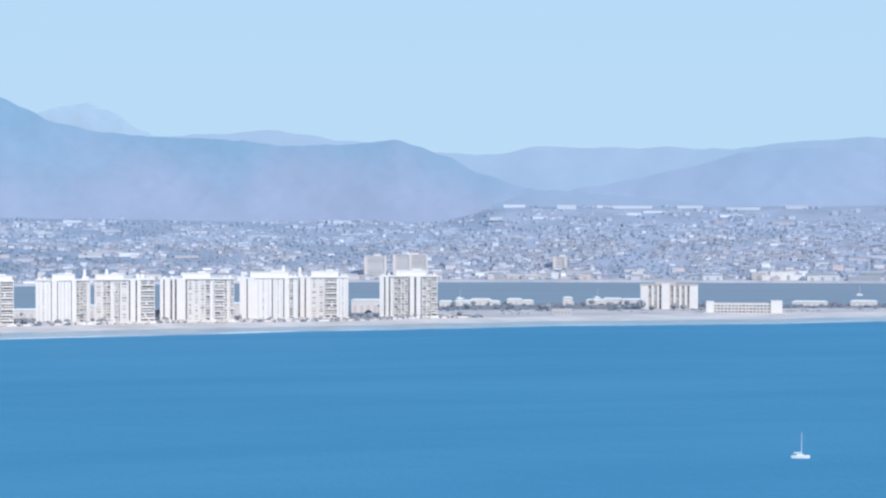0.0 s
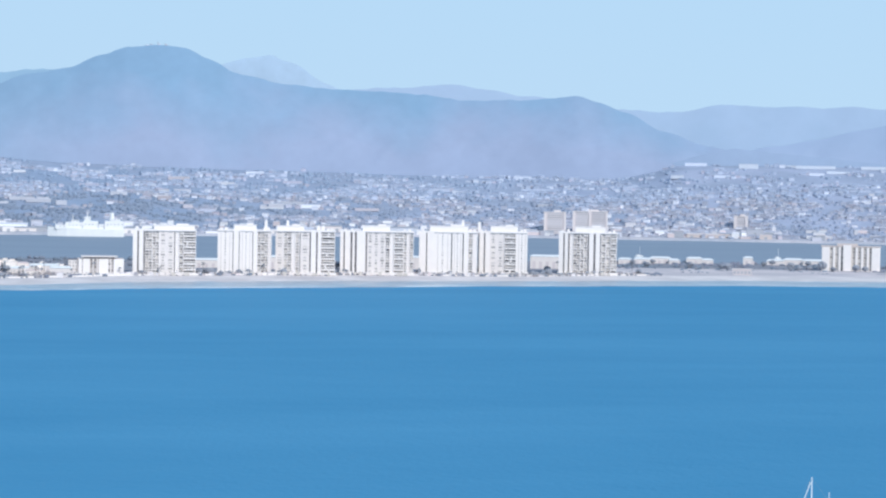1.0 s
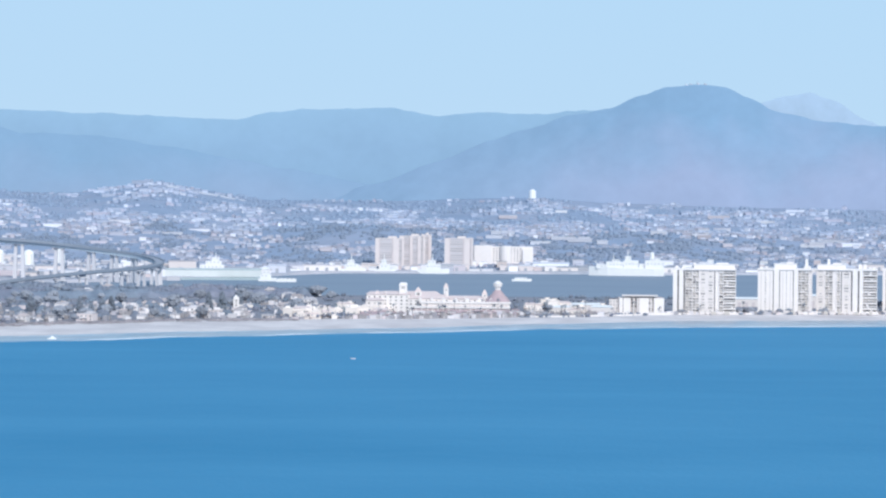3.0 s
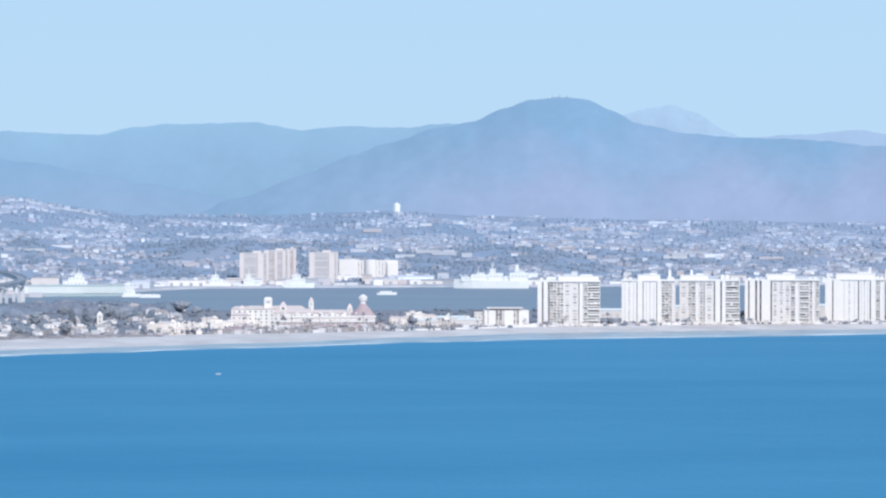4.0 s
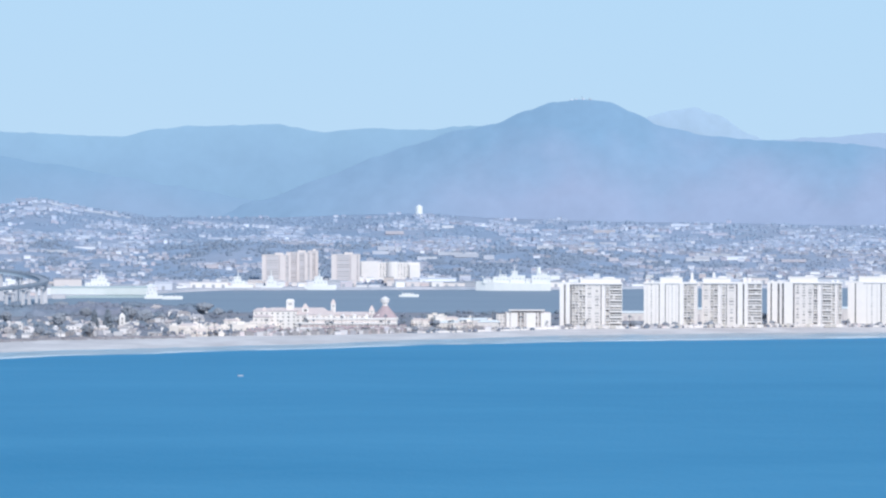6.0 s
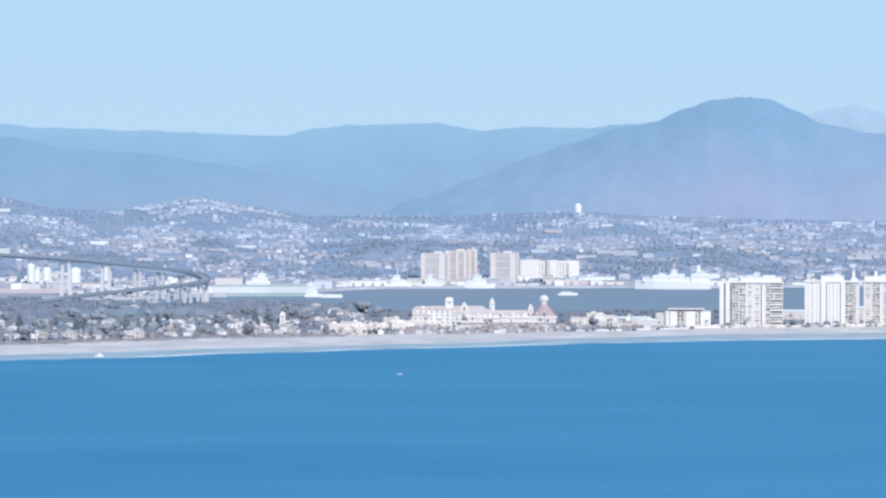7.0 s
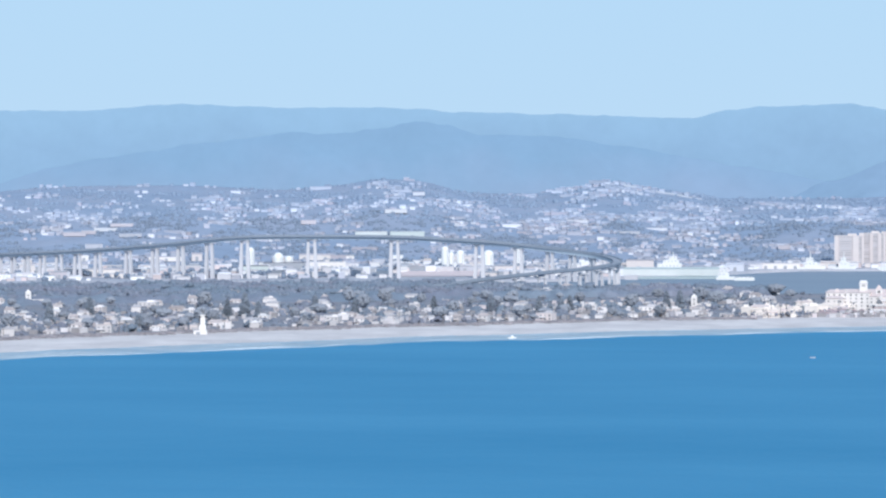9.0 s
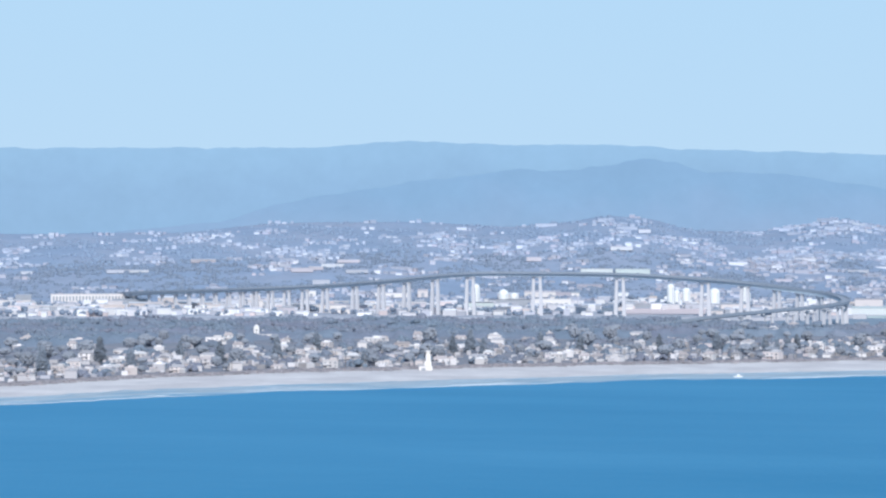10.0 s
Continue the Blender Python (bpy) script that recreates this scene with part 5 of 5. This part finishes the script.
def ribbon(line, profile, widths=None):
    """Sweeps a closed profile of (side, up) along a line; widths: how far the sides stand out at each point."""
    s = Shape()
    n = len(profile)
    for i, p in enumerate(line):
        d = (line[min(i + 1, len(line) - 1)] - line[max(i - 1, 0)]).normalized()
        side = Vector((d.y, -d.x, 0)).normalized()
        s.v += [tuple(p + side * a * (widths[i] if widths else 1.0) + Vector((0, 0, b))) for a, b in profile]
    for i in range(len(line) - 1):
        s.f += [(i * n + j, i * n + (j + 1) % n, (i + 1) * n + (j + 1) % n, (i + 1) * n + j) for j in range(n)]
    s.f += [tuple(range(n)), tuple(range(len(s.v) - 1, len(s.v) - n - 1, -1))]
    return s


deck_line = catmull([tuple(spot(b, d, z)) for b, d, z in BRIDGE], 8)
bridge = thing("bridge", pose(0, 0, 0), "long curved bridge, blue girders on pale concrete piers", "bridge")
bend = next(i for i, p in enumerate(deck_line) if math.hypot(p.x, p.y) < 3090)
part("ramp_girder", ribbon(deck_line[bend - 1:], [(-4.2, -2.6), (4.2, -2.6), (4.8, -1.0), (-4.8, -1.0)]), PARAPET, bridge, "shallow grey girder of the ramp")
part("girder", ribbon(deck_line[:bend], [(-4.7, -4.8), (4.7, -4.8), (4.9, -1.0), (-4.9, -1.0)]), DECK, bridge, "blue-grey steel girder")
# the deck narrows at bend and ramp so that it looks thin from the camera
lane = [5.2 + 3.2 * smooth(-7.2, -9.6, math.degrees(math.atan2(p.x, p.y))) * smooth(3100, 3190, math.hypot(p.x, p.y)) for p in deck_line]
part("roadway", ribbon(deck_line, [(-1, -1.0), (1, -1.0), (1, -0.1), (-1, -0.1)], lane), ASPHALT, bridge, "dark road deck")
part("parapet", ribbon(deck_line, [(-1.05, -1.5), (-1, -1.5), (-1, 1.1), (-1.05, 1.1)], lane), PARAPET, bridge)
part("parapet", ribbon(deck_line, [(1, -1.5), (1.05, -1.5), (1.05, 1.1), (1, 1.1)], lane), PARAPET, bridge)
PIERS = [-22.8 + 0.3 * i for i in range(10)] + [-19.75, -19.38, -18.97, -18.51, -17.83, -17.23, -16.65, -16.0, -15.2, -13.68, -11.79, -9.86, -8.97, -8.25, -7.74, -7.28]


def pier(p, d):
    """Two splayed shafts under a cap."""
    side = Vector((d.y, -d.x, 0)).normalized()
    top = p.z - 4.8
    skew = (side * 0.35 + Vector((d.x, d.y, 0)).normalized() * 0.94).normalized()
    foot = 0.0 if p.length < 3200 else max(0.0, main_height(math.degrees(math.atan2(p.x, p.y)), Vector((p.x, p.y)).length) - 1)
    turn = math.degrees(math.atan2(side.y, side.x))
    cap = part("bridge_pier", Shape().box(p.x, p.y, top - 1.8, 14, 5.0, 1.8, math.degrees(math.atan2(skew.y, skew.x))), PIER, bridge, "pale concrete pier cap")
    for k in (-1, 1):
        reach = 0.72 + 0.28 * min(1.0, top / 42)
        a, b = p + skew * 6.2 * k * reach, p + skew * 4.6 * k * reach
        q = Shape()
        thick = 1.9 + 1.9 * min(1.0, top / 42)
        q.box(0, 0, 0, thick, thick * 1.15, 1, turn)
        low = [(v[0] * 1.15 + a.x, v[1] * 1.15 + a.y, foot) for v in q.v[:4]]
        high = [(v[0] * 0.8 + b.x, v[1] * 0.8 + b.y, top - 1.8) for v in q.v[4:]]
        part("shaft", Shape().add(low + high, q.f), PIER, cap, "pale concrete shaft")


for i in range(1, len(deck_line)):
    a, b = deck_line[i - 1], deck_line[i]
    ba, bb = (math.degrees(math.atan2(q.x, q.y)) for q in (a, b))
    d = (b - a).normalized()
    if bb > ba and a.length > 3120:
        for want in PIERS:
            if ba < want <= bb:
                pier(a.lerp(b, (want - ba) / (bb - ba)), d)
walked = 0.0
for i in range(1, len(deck_line)):
    a, b = deck_line[i - 1], deck_line[i]
    if a.length < 3120 and b.z > 7:
        walked += (b - a).length
        if walked > 34:
            walked = 0.0
            pier(b, (b - a).normalized())

# ---- the far town ----
def full(b, s):
    """How closely built the slope is at that bearing and share of the way up."""
    k = 1.0
    if b < -9.5:
        k -= 0.3 * smooth(-9.5, -13, b)
        k -= 0.4 * math.exp(-((s - 0.3) / 0.12) ** 2) * smooth(-12.5, -16, b)
        k -= 0.05 * smooth(0.5, 0.75, s) * smooth(-14, -18, b)
    if b < 4:
        k -= 0.15 * smooth(4, -4, b)
    k -= 0.5 * math.exp(-(((b - 4.5) / 2.6) ** 2) - ((s - 0.42) / 0.1) ** 2)
    k -= 0.4 * math.exp(-(((b + 3.2) / 1.8) ** 2) - ((s - 0.25) / 0.14) ** 2)
    k -= 0.8 * smooth(15.5, 17.5, b) * smooth(0.6, 0.76, s)
    knob = math.exp(-((b + 11.8) / 1.0) ** 2) + math.exp(-((b + 6.8) / 1.4) ** 2)
    return k * (1 - (0.85 - 0.7 * min(1.0, knob)) * smooth(0.72, 0.96, s))


def built(b, d):
    """Where the streets lie (above nought) and where the trees close up (below)."""
    return noise.noise(Vector((b * 0.7, d / 120, 1.7))) + 0.7 * noise.noise(Vector((b * 2.6, d / 38, 8.7)))


def town(seed, houses, trees, lo, hi, name, mats, words):
    """Rows of small houses along the contours, and groves in between."""
    rng = random.Random(seed)
    walls, roofs, crowns = Shape(), Shape(), Shape()
    made = 0
    while made < houses:
        b, s = rng.uniform(-31, 31), rng.uniform(lo, hi)
        d = port_end(b) + (TOWN_END - port_end(b)) * s
        if rng.random() > full(b, s) or built(b, d) < rng.uniform(-0.1, 0.4) - 0.2 * smooth(8, 18, b):
            continue
        grand = rng.random() < 0.05
        for _ in range(1 if grand else rng.choice((1, 2, 2, 3, 4))):
            made += 1
            w, dp, h = rng.uniform(4, 11), rng.uniform(5, 9), rng.choice((rng.uniform(1.8, 3.2), rng.uniform(2.6, 5.6)))
            if grand:
                w, h = rng.uniform(16, 40), rng.uniform(3.0, 5)
            p = spot(b, d, main_height(b, d) - 1.2)
            turn = -b + rng.uniform(-24, 6)
            walls.box(p.x, p.y, p.z, w, dp, h + 1.2, turn)
            if not grand:
                roofs.gable(p.x, p.y, p.z + h + 1.2, w + 1, dp + 1, rng.uniform(0.7, 1.7), turn, hip=rng.choice((0, dp * 0.4)))
            else:
                roofs.box(p.x, p.y, p.z + h + 1.2, w + 0.6, dp + 0.6, 0.5, turn)
            b += math.degrees(rng.uniform(7, 15) / d)
            d += rng.uniform(-4, 4)
    for _ in range(trees):
        b, s = rng.uniform(-31, 31), rng.uniform(lo, hi)
        d = port_end(b) + (TOWN_END - port_end(b)) * s
        if built(b, d) > rng.uniform(-0.55, 0.3) or rng.random() < 0.35 * smooth(8, 18, b) or rng.random() < 0.9 * smooth(15.5, 17.5, b) * smooth(0.6, 0.8, s):
            continue
        for _ in range(rng.choice((2, 4, 6))):
            tb, td = b + math.degrees(rng.gauss(0, 14) / d), d + rng.gauss(0, 7)
            r = rng.uniform(1.6, 4.2)
            p = spot(tb, td, main_height(tb, td))
            crowns.clump(p.x, p.y, p.z + r * 0.15, r * 1.25, r * 1.2, r * rng.uniform(0.7, 1.15), rng, 0.22)
    for kind, shape, m, lab, cat in (("walls", walls, mats[0], "pale walls of countless small houses", "houses"),
                                     ("roofs", roofs, mats[1], "low roofs of countless small houses", "roofs"),
                                     ("trees", crowns, mats[2], "haze-tinted street trees among small houses", "trees")):
        tagged(new(name + "_" + kind, shape.mesh(name + "_" + kind, m, soft=kind == "trees")), lab + " " + words, cat, "", "stuff")


# the upper slopes get the more strongly hazed set of colours
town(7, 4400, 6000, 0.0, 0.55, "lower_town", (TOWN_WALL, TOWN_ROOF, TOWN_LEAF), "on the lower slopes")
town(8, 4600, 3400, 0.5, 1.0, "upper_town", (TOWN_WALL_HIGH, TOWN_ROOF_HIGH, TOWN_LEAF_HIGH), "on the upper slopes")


# ---- the port and the larger buildings of the mainland ----
def ground_z(b, d):
    return main_height(b, d) if d > main_edge(b) else 0.0


FAR_PANES = {}


def far_pane(w, h):
    key = (round(w, 1), round(h, 1))
    if key not in FAR_PANES:
        FAR_PANES[key] = Shape().box(0, 0, 0, key[0], 0.12, key[1]).mesh("window", GLASS_FAR)
    return FAR_PANES[key]


def slab_tower(b, d, w, h, wall, ribs, z=None, label="pinkish tan high-rise block with vertical ribs"):
    t = thing("high_rise", stand(b, d, ground_z(b, d) - 0.5 if z is None else z), label, "building", "high-rise blocks by the port")
    part("wall", Shape().box(0, 0, 0, w, 22, h), FARDARK, t)
    part("roof", Shape().box(0, 0, h, w + 0.8, 22.8, 0.8).box(w * 0.1, 0, h + 0.8, w * 0.3, 10, 2.6), wall, t)
    x = -w / 2
    for kind, share in ribs:
        ww = w * share
        if kind == "rib":
            part("rib", Shape().box(x + ww / 2, -11.2, 0, ww, 2.4, h - 0.4), wall, t)
        else:
            n = int(h / 3.1)
            for k in range(n):
                part("window", far_pane(ww * 0.84, 1.5), GLASS_FAR, t, at=(x + ww / 2, -11.08, 1.2 + k * h / n))
        x += ww
    return t


RIBBED = [("rib", 0.16), ("win", 0.24), ("rib", 0.1), ("win", 0.2), ("rib", 0.12), ("win", 0.08), ("rib", 0.1)]
slab_tower(-1.5, 3690, 42, 42.5, FARWALL, [("rib", 0.12), ("win", 0.5), ("rib", 0.2), ("win", 0.1), ("rib", 0.08)])
slab_tower(-0.98, 3706, 38, 44.5, FARWALL, RIBBED)
slab_tower(-0.66, 3722, 15, 45, FARWALL, [("rib", 0.3), ("win", 0.4), ("rib", 0.3)])
slab_tower(0.08, 3690, 42, 43, FARWALL, [("rib", 0.16), ("win", 0.52), ("rib", 0.2), ("win", 0.05), ("rib", 0.07)])
slab_tower(14.54, 3880, 34, 33, FARWALL, [("rib", 0.1), ("win", 0.8), ("rib", 0.1)], label="beige office block with banded windows")
slab_tower(15.34, 3880, 54, 35, FARWALL, [("rib", 0.06), ("win", 0.4), ("rib", 0.05), ("win", 0.43), ("rib", 0.06)], label="beige office block with banded windows")
slab_tower(18.75, 3960, 22, 20, FARWALL, [("rib", 0.2), ("win", 0.6), ("rib", 0.2)], label="grey-beige mid-rise block in the far town")


def long_block(b, d, w, h, wall, roof, label, name="warehouse", depth=24, doors=True, rise=0.0, z=None):
    t = thing(name, stand(b, d, (ground_z(b, d) if z is None else z) - 0.4), label, "building", "port sheds")
    part("wall", Shape().box(0, 0, 0, w, depth, h), wall, t)
    if rise:
        part("roof", Shape().gable(0, 0, h, w + 1, depth + 1, rise, 0, 0), roof, t)
    else:
        part("roof", Shape().box(0, 0, h, w + 0.6, depth + 0.6, 0.5), roof, t)
    if doors:
        n = max(1, int(w / 13))
        for i in range(n):
            part("shed_door", Shape().box(-w / 2 + (i + 0.5) * w / n, -depth / 2 - 0.06, 0, 4.2, 0.12, h * 0.62), GREY, t)
    return t


# the cream block beside the high-rises
t = long_block(1.09, 3740, 89, 26, WHITE, WHITE, "long white institutional block with rounded bay", "barracks", doors=False)
part("bay", Shape().tube(4, -12, 0, 9, 27.5, 14), WHITE, t)
part("wing", Shape().box(-30, -4, 0, 26, 24, 28), WHITE, t)
part("wing", Shape().box(36, -4, 0, 14, 24, 23), WHITE, t)
glazed(t, -16, 28, 4, 25, -12.1, 10, 6, 0.5, 0.5)

long_block(-5.52, 3330, 128, 9.0, QUAY_WALL, SEAGREEN, "long pale quay shed with pale green roof", depth=50, rise=1.6, z=3, doors=False)
tagged(new("green_bank", Shape().box(0, 0, -0.6, 150, 26, 3.4).mesh("green_bank", BANK)), "low pale green quay bank", "quay", "", "structure").matrix_basis = stand(-5.45, 3275, 0)
long_block(-6.2, 3500, 38, 15, FARWALL, BLOCK_FAR, "pinkish-beige shed behind the quay", depth=20, rise=1.5, doors=False)
long_block(-13.33, 3540, 52, 13, WHITE, WHITE, "white warehouse under the bridge")
long_block(-14.3, 3600, 60, 11, GREY, DARKGREY, "grey warehouse under the bridge")
t = long_block(-23.86, 3720, 108, 12.0, WHITE, FARWALL, "long white arcaded building behind the trees", doors=False)
# grey panels on the front imitate the shade inside the arches
for i in range(22):
    part("arch_opening", Shape().box(-50 + i * 4.75, -12.1, 2.2, 2.5, 0.2, 6.4).tube(-50 + i * 4.75, -12.1, 8.6, 1.2, 0.9, 8, 0.5), GREY, t, "grey panel painted as a shaded arch")
long_block(-12.32, 3960, 50, 8, QUAY_WALL, WHITE, "white flat building on the slope", doors=False)
long_block(-11.5, 3965, 54, 8, SEAGREEN, QUAY_WALL, "pale green building on the slope", doors=False)
long_block(23.78, 3860, 36, 13, WHITE, WHITE, "bright white warehouse on the bay shore")
sheet("earth_yard", REDYARD, span(-11.65, -9.85, 20), lambda b: span(3282 + 8 * wob(b, 0, 0.3, 4.0), 3520, 5), lambda b, d, j: main_height(b, d) + 0.4, "bare pinkish earth yard beside the quay")
long_block(-15.0, 3420, 40, 12, SEAGREEN, DARKGREY, "grey-green quay shed beside the bridge", depth=30)
rng = random.Random(91)
for i in range(190):
    if i < 130:
        b = rng.uniform(-30, -6.2)
        d = rng.uniform(3300, 3760)
        if -11.8 < b < -9.7 and d < 3530:
            d += 240
    elif i < 155:
        b = rng.uniform(-4.4, 4)
        d = main_edge(b) + rng.uniform(25, 120)
    else:
        b = rng.uniform(4.5, 29)
        d = main_edge(b) + rng.uniform(18, 90)
    long_block(b, d, rng.choice((rng.uniform(10, 26), rng.uniform(18, 55))), rng.uniform(4.5, 10.5), rng.choice((WHITE, CREAM, FARWALL, PINK, GREY, BLOCK_FAR, BLOCK_FAR)), rng.choice((BLOCK_FAR, BLOCK_FAR, GREY, FARWALL)), "pale port warehouse near the quay",
               depth=rng.uniform(14, 22), rise=rng.choice((0, 0, 2.0)))


for i in range(46):
    b = rng.choice((rng.uniform(0.5, 9), rng.uniform(-26, -15), rng.uniform(-15, 25)))
    d = port_end(b) + (TOWN_END - port_end(b)) * rng.choice((rng.uniform(0.35, 0.5), rng.uniform(0.12, 0.8)))
    long_block(b, d, rng.uniform(14, 40), rng.uniform(3.5, 6.5), BLOCK_FAR, BLOCK_FAR, "long pale flat-roofed building on the town slope", "town_block", doors=False, depth=14)

for b, d, w, h in ((17.3, 4380, 22, 6), (18.9, 4500, 34, 8), (20.4, 4520, 70, 5), (20.9, 4470, 40, 4), (21.7, 4530, 46, 5), (22.9, 4500, 60, 5), (24.1, 4520, 40, 6), (19.9, 4540, 26, 4)):
    long_block(b, d, w, h, PALE_BLOCK, PALE_BLOCK, "long pale flat-roofed building on the town slope", "town_block", doors=False, depth=14)

walls, roofs = Shape(), Shape()
for i in range(860):
    b = rng.uniform(-31, -6.2) if i < 620 else rng.uniform(-4.5, 31)
    d = rng.uniform(3230, 3700) if i < 620 else main_edge(b) + rng.uniform(20, 160)
    if -11.8 < b < -9.7 and d < 3530:
        d += 240
    w, dp, h = rng.uniform(5, 18), rng.uniform(6, 12), rng.uniform(3, 8.5)
    p = spot(b, d, ground_z(b, d) - 0.3)
    turn = -b + rng.uniform(-12, 12)
    walls.box(p.x, p.y, p.z, w, dp, h, turn)
    roofs.gable(p.x, p.y, p.z + h, w + 0.6, dp + 0.6, rng.uniform(0.6, 1.8), turn, 1.0)
leaves = Shape()
for i in range(270):
    b = rng.uniform(-31, -6.4)
    d = rng.uniform(3240, 3720)
    if -11.9 < b < -9.6 and d < 3540:
        continue
    for _ in range(rng.choice((3, 5, 8))):
        tb, td = b + math.degrees(rng.gauss(0, 7) / d), d + rng.gauss(0, 4)
        r = rng.uniform(1.6, 3.4)
        p = spot(tb, td, ground_z(tb, td))
        leaves.clump(p.x, p.y, p.z + r * rng.uniform(0.3, 2.2), r * 1.2, r * 1.1, r * 1.1, rng, 0.28)
tagged(new("port_trees", leaves.mesh("port_trees", TOWN_LEAF, soft=True)), "grey-green trees among the port buildings", "trees", "", "stuff")
tagged(new("port_walls", walls.mesh("port_walls", PORT_WALL)), "pale walls of many small port buildings", "buildings", "", "stuff")
tagged(new("port_roofs", roofs.mesh("port_roofs", PORT_ROOF)), "pale roofs of many small port buildings", "roofs", "", "stuff")


def silo(b, d, r, h, label="white cylindrical silo with domed top", z=None):
    t = thing("silo", stand(b, d, ground_z(b, d) if z is None else z), label, "silo", "silos of the port")
    part("shell", Shape().tube(0, 0, -0.5, r, h + 0.5, 18), TANK, t)
    part("dome", Shape().tube(0, 0, h, r, r * 0.4, 18, r * 0.86).tube(0, 0, h + r * 0.4, r * 0.86, r * 0.3, 18, r * 0.55).tube(0, 0, h + r * 0.7, r * 0.55, r * 0.15, 18, r * 0.1), TANK, t)
    part("ladder", Shape().box(r * 0.5, -r * 0.9, 0, 0.5, 0.4, h), GREY, t)


for b, d, r, h in ((-10.64, 3590, 5.2, 29), (-10.5, 3600, 4.2, 21), (-10.29, 3600, 5.6, 23), (-9.65, 3600, 7.5, 21), (-9.0, 3640, 4.5, 26), (-8.9, 3640, 4.0, 18), (-15.08, 3600, 6.4, 28), (-14.44, 3600, 7.4, 19), (-14.2, 3620, 6, 15)):
    silo(b, d, r, h)


def water_tower(b, d):
    z = ground_z(b, d)
    t = thing("water_tower", stand(b, d, z), "white water tower on the ridge above the town", "water tower")
    part("tank", Shape().tube(0, 0, 8, 6.2, 13, 16).tube(0, 0, 21, 6.2, 3.4, 16, 1.0), TANK, t)
    for i in range(6):
        a = i * 1.047
        part("leg", Shape().beam((5.6 * math.cos(a), 5.6 * math.sin(a), -1), (5.0 * math.cos(a), 5.0 * math.sin(a), 8.2), 0.5), TANK, t)


water_tower(1.75, 4480)


def ship(b, d, length, high, label, decks, turn=0.0, mirror=1, paint=HULL, name="ship"):
    """A ship side on: hull, decks as (middle, length, base, height) shares, funnel and mast."""
    t = thing(name, stand(b, d, 0.0, turn + (180 if mirror < 0 else 0)), label, "ship", "ships in the bay")
    part("hull", hull(length, min(length * 0.2, 24), high), paint, t)
    for x, w, z, h in decks:
        cabin = part("deckhouse", Shape().box(x * length, 0, z, w * length, min(length * 0.14, 16), h), paint, t)
        for i in range(max(2, int(w * length / 5))):
            part("window", far_pane(2.2, 1.0), GLASS_FAR, cabin, at=(x * length - w * length / 2 + 2.5 + i * 5, -(min(length * 0.14, 16) / 2 + 0.07) * mirror, z + h * 0.55))
    return t


s = ship(3.9, 3557, 106, 10.5, "large white ship with tall stern house at the quay",
         [(-0.37, 0.25, 10, 12), (-0.4, 0.1, 22, 3), (-0.2, 0.06, 10, 7), (-0.06, 0.2, 10, 11.5), (-0.02, 0.08, 21.5, 6), (0.16, 0.22, 10, 9.5), (0.14, 0.1, 19.5, 3), (0.33, 0.14, 10, 5.5)], mirror=-1)
part("funnel", Shape().tube(-36, 0, 22, 3.4, 11.5, 12, 2.8), HULL, s)
part("mast", Shape().tube(-2, 0, 27, 0.7, 9, 6, 0.3), HULL, s)
part("mast", Shape().tube(18, 0, 20, 0.6, 11, 6, 0.3), HULL, s)
part("crane", Shape().beam((36, 0, 12), (45, 0, 20), 0.6), HULL, s)
ship(1.52, 3290, 26, 2.8, "small white ferry on the bay", [(-0.05, 0.6, 2.6, 2.4)], name="ferry")
ship(-4.27, 3230, 24, 3.6, "white harbour craft with high bridge on the bay", [(-0.1, 0.6, 3.6, 5), (-0.08, 0.4, 8.6, 4), (-0.05, 0.16, 12.6, 2.5)], name="ferry")
ship(-3.85, 3205, 26, 3.2, "low white barge on the bay", [(0, 0.8, 3, 1.6)], name="barge")
for b, d, ln in ((-2.35, 3570, 40), (-0.5, 3572, 46), (-1.6, 3568, 30)):
    s = ship(b, d, ln, 6, "pale grey naval ship moored at the quay", [(0, 0.45, 6, 7), (-0.05, 0.25, 13, 6)], paint=HULL)
    part("mast", Shape().tube(-1, 0, 19, 0.8, 9, 6, 0.3), HULL, s)
s = ship(-5.5, 3432, 44, 7, "white ship with high stepped deckhouse behind the quay shed", [(-0.05, 0.75, 7, 8), (0.0, 0.5, 15, 5), (0.06, 0.24, 20, 5)], paint=HULL)
part("mast", Shape().tube(3, 0, 25, 0.8, 6, 6, 0.3), HULL, s)
for b, d, ln in ((16.47, 3120, 12), (19.6, 3150, 10), (25.5, 3300, 10)):
    sailboat(b, d, ln, 12.0, 30.0)


# pale road cut over the hill
def hill_road():
    line = []
    for i in range(14):
        b = -6.55 + i * 0.135
        d = 4500 - i * 3
        line.append(spot(b, d, main_height(b, d) + 5.0 - 0.15 * i))
    ob = new("road", ribbon(line, [(-3, -5), (3, -5), (3, -1.6), (-3, -1.6)]).mesh("road", PALE_BLOCK))
    tagged(ob, "pale road cut climbing over the far hill", "road", "", "structure")


hill_road()


# radio masts on the mountain top
for b, h in ((5.3, 6), (5.46, 9), (5.62, 6), (5.2, 5)):
    z = glide(b, crest_line(4790, FRONT)) - 2
    t = thing("radio_mast", stand(b, 4792, z), "slim grey radio mast on the mountain top", "mast", "summit masts")
    part("pole", Shape().tube(0, 0, 0, 0.7, h, 6, 0.4), GREY, t)
    part("hut", Shape().box(2.5, 0, 0, 4, 4, 4), BLOCK_FAR, t)
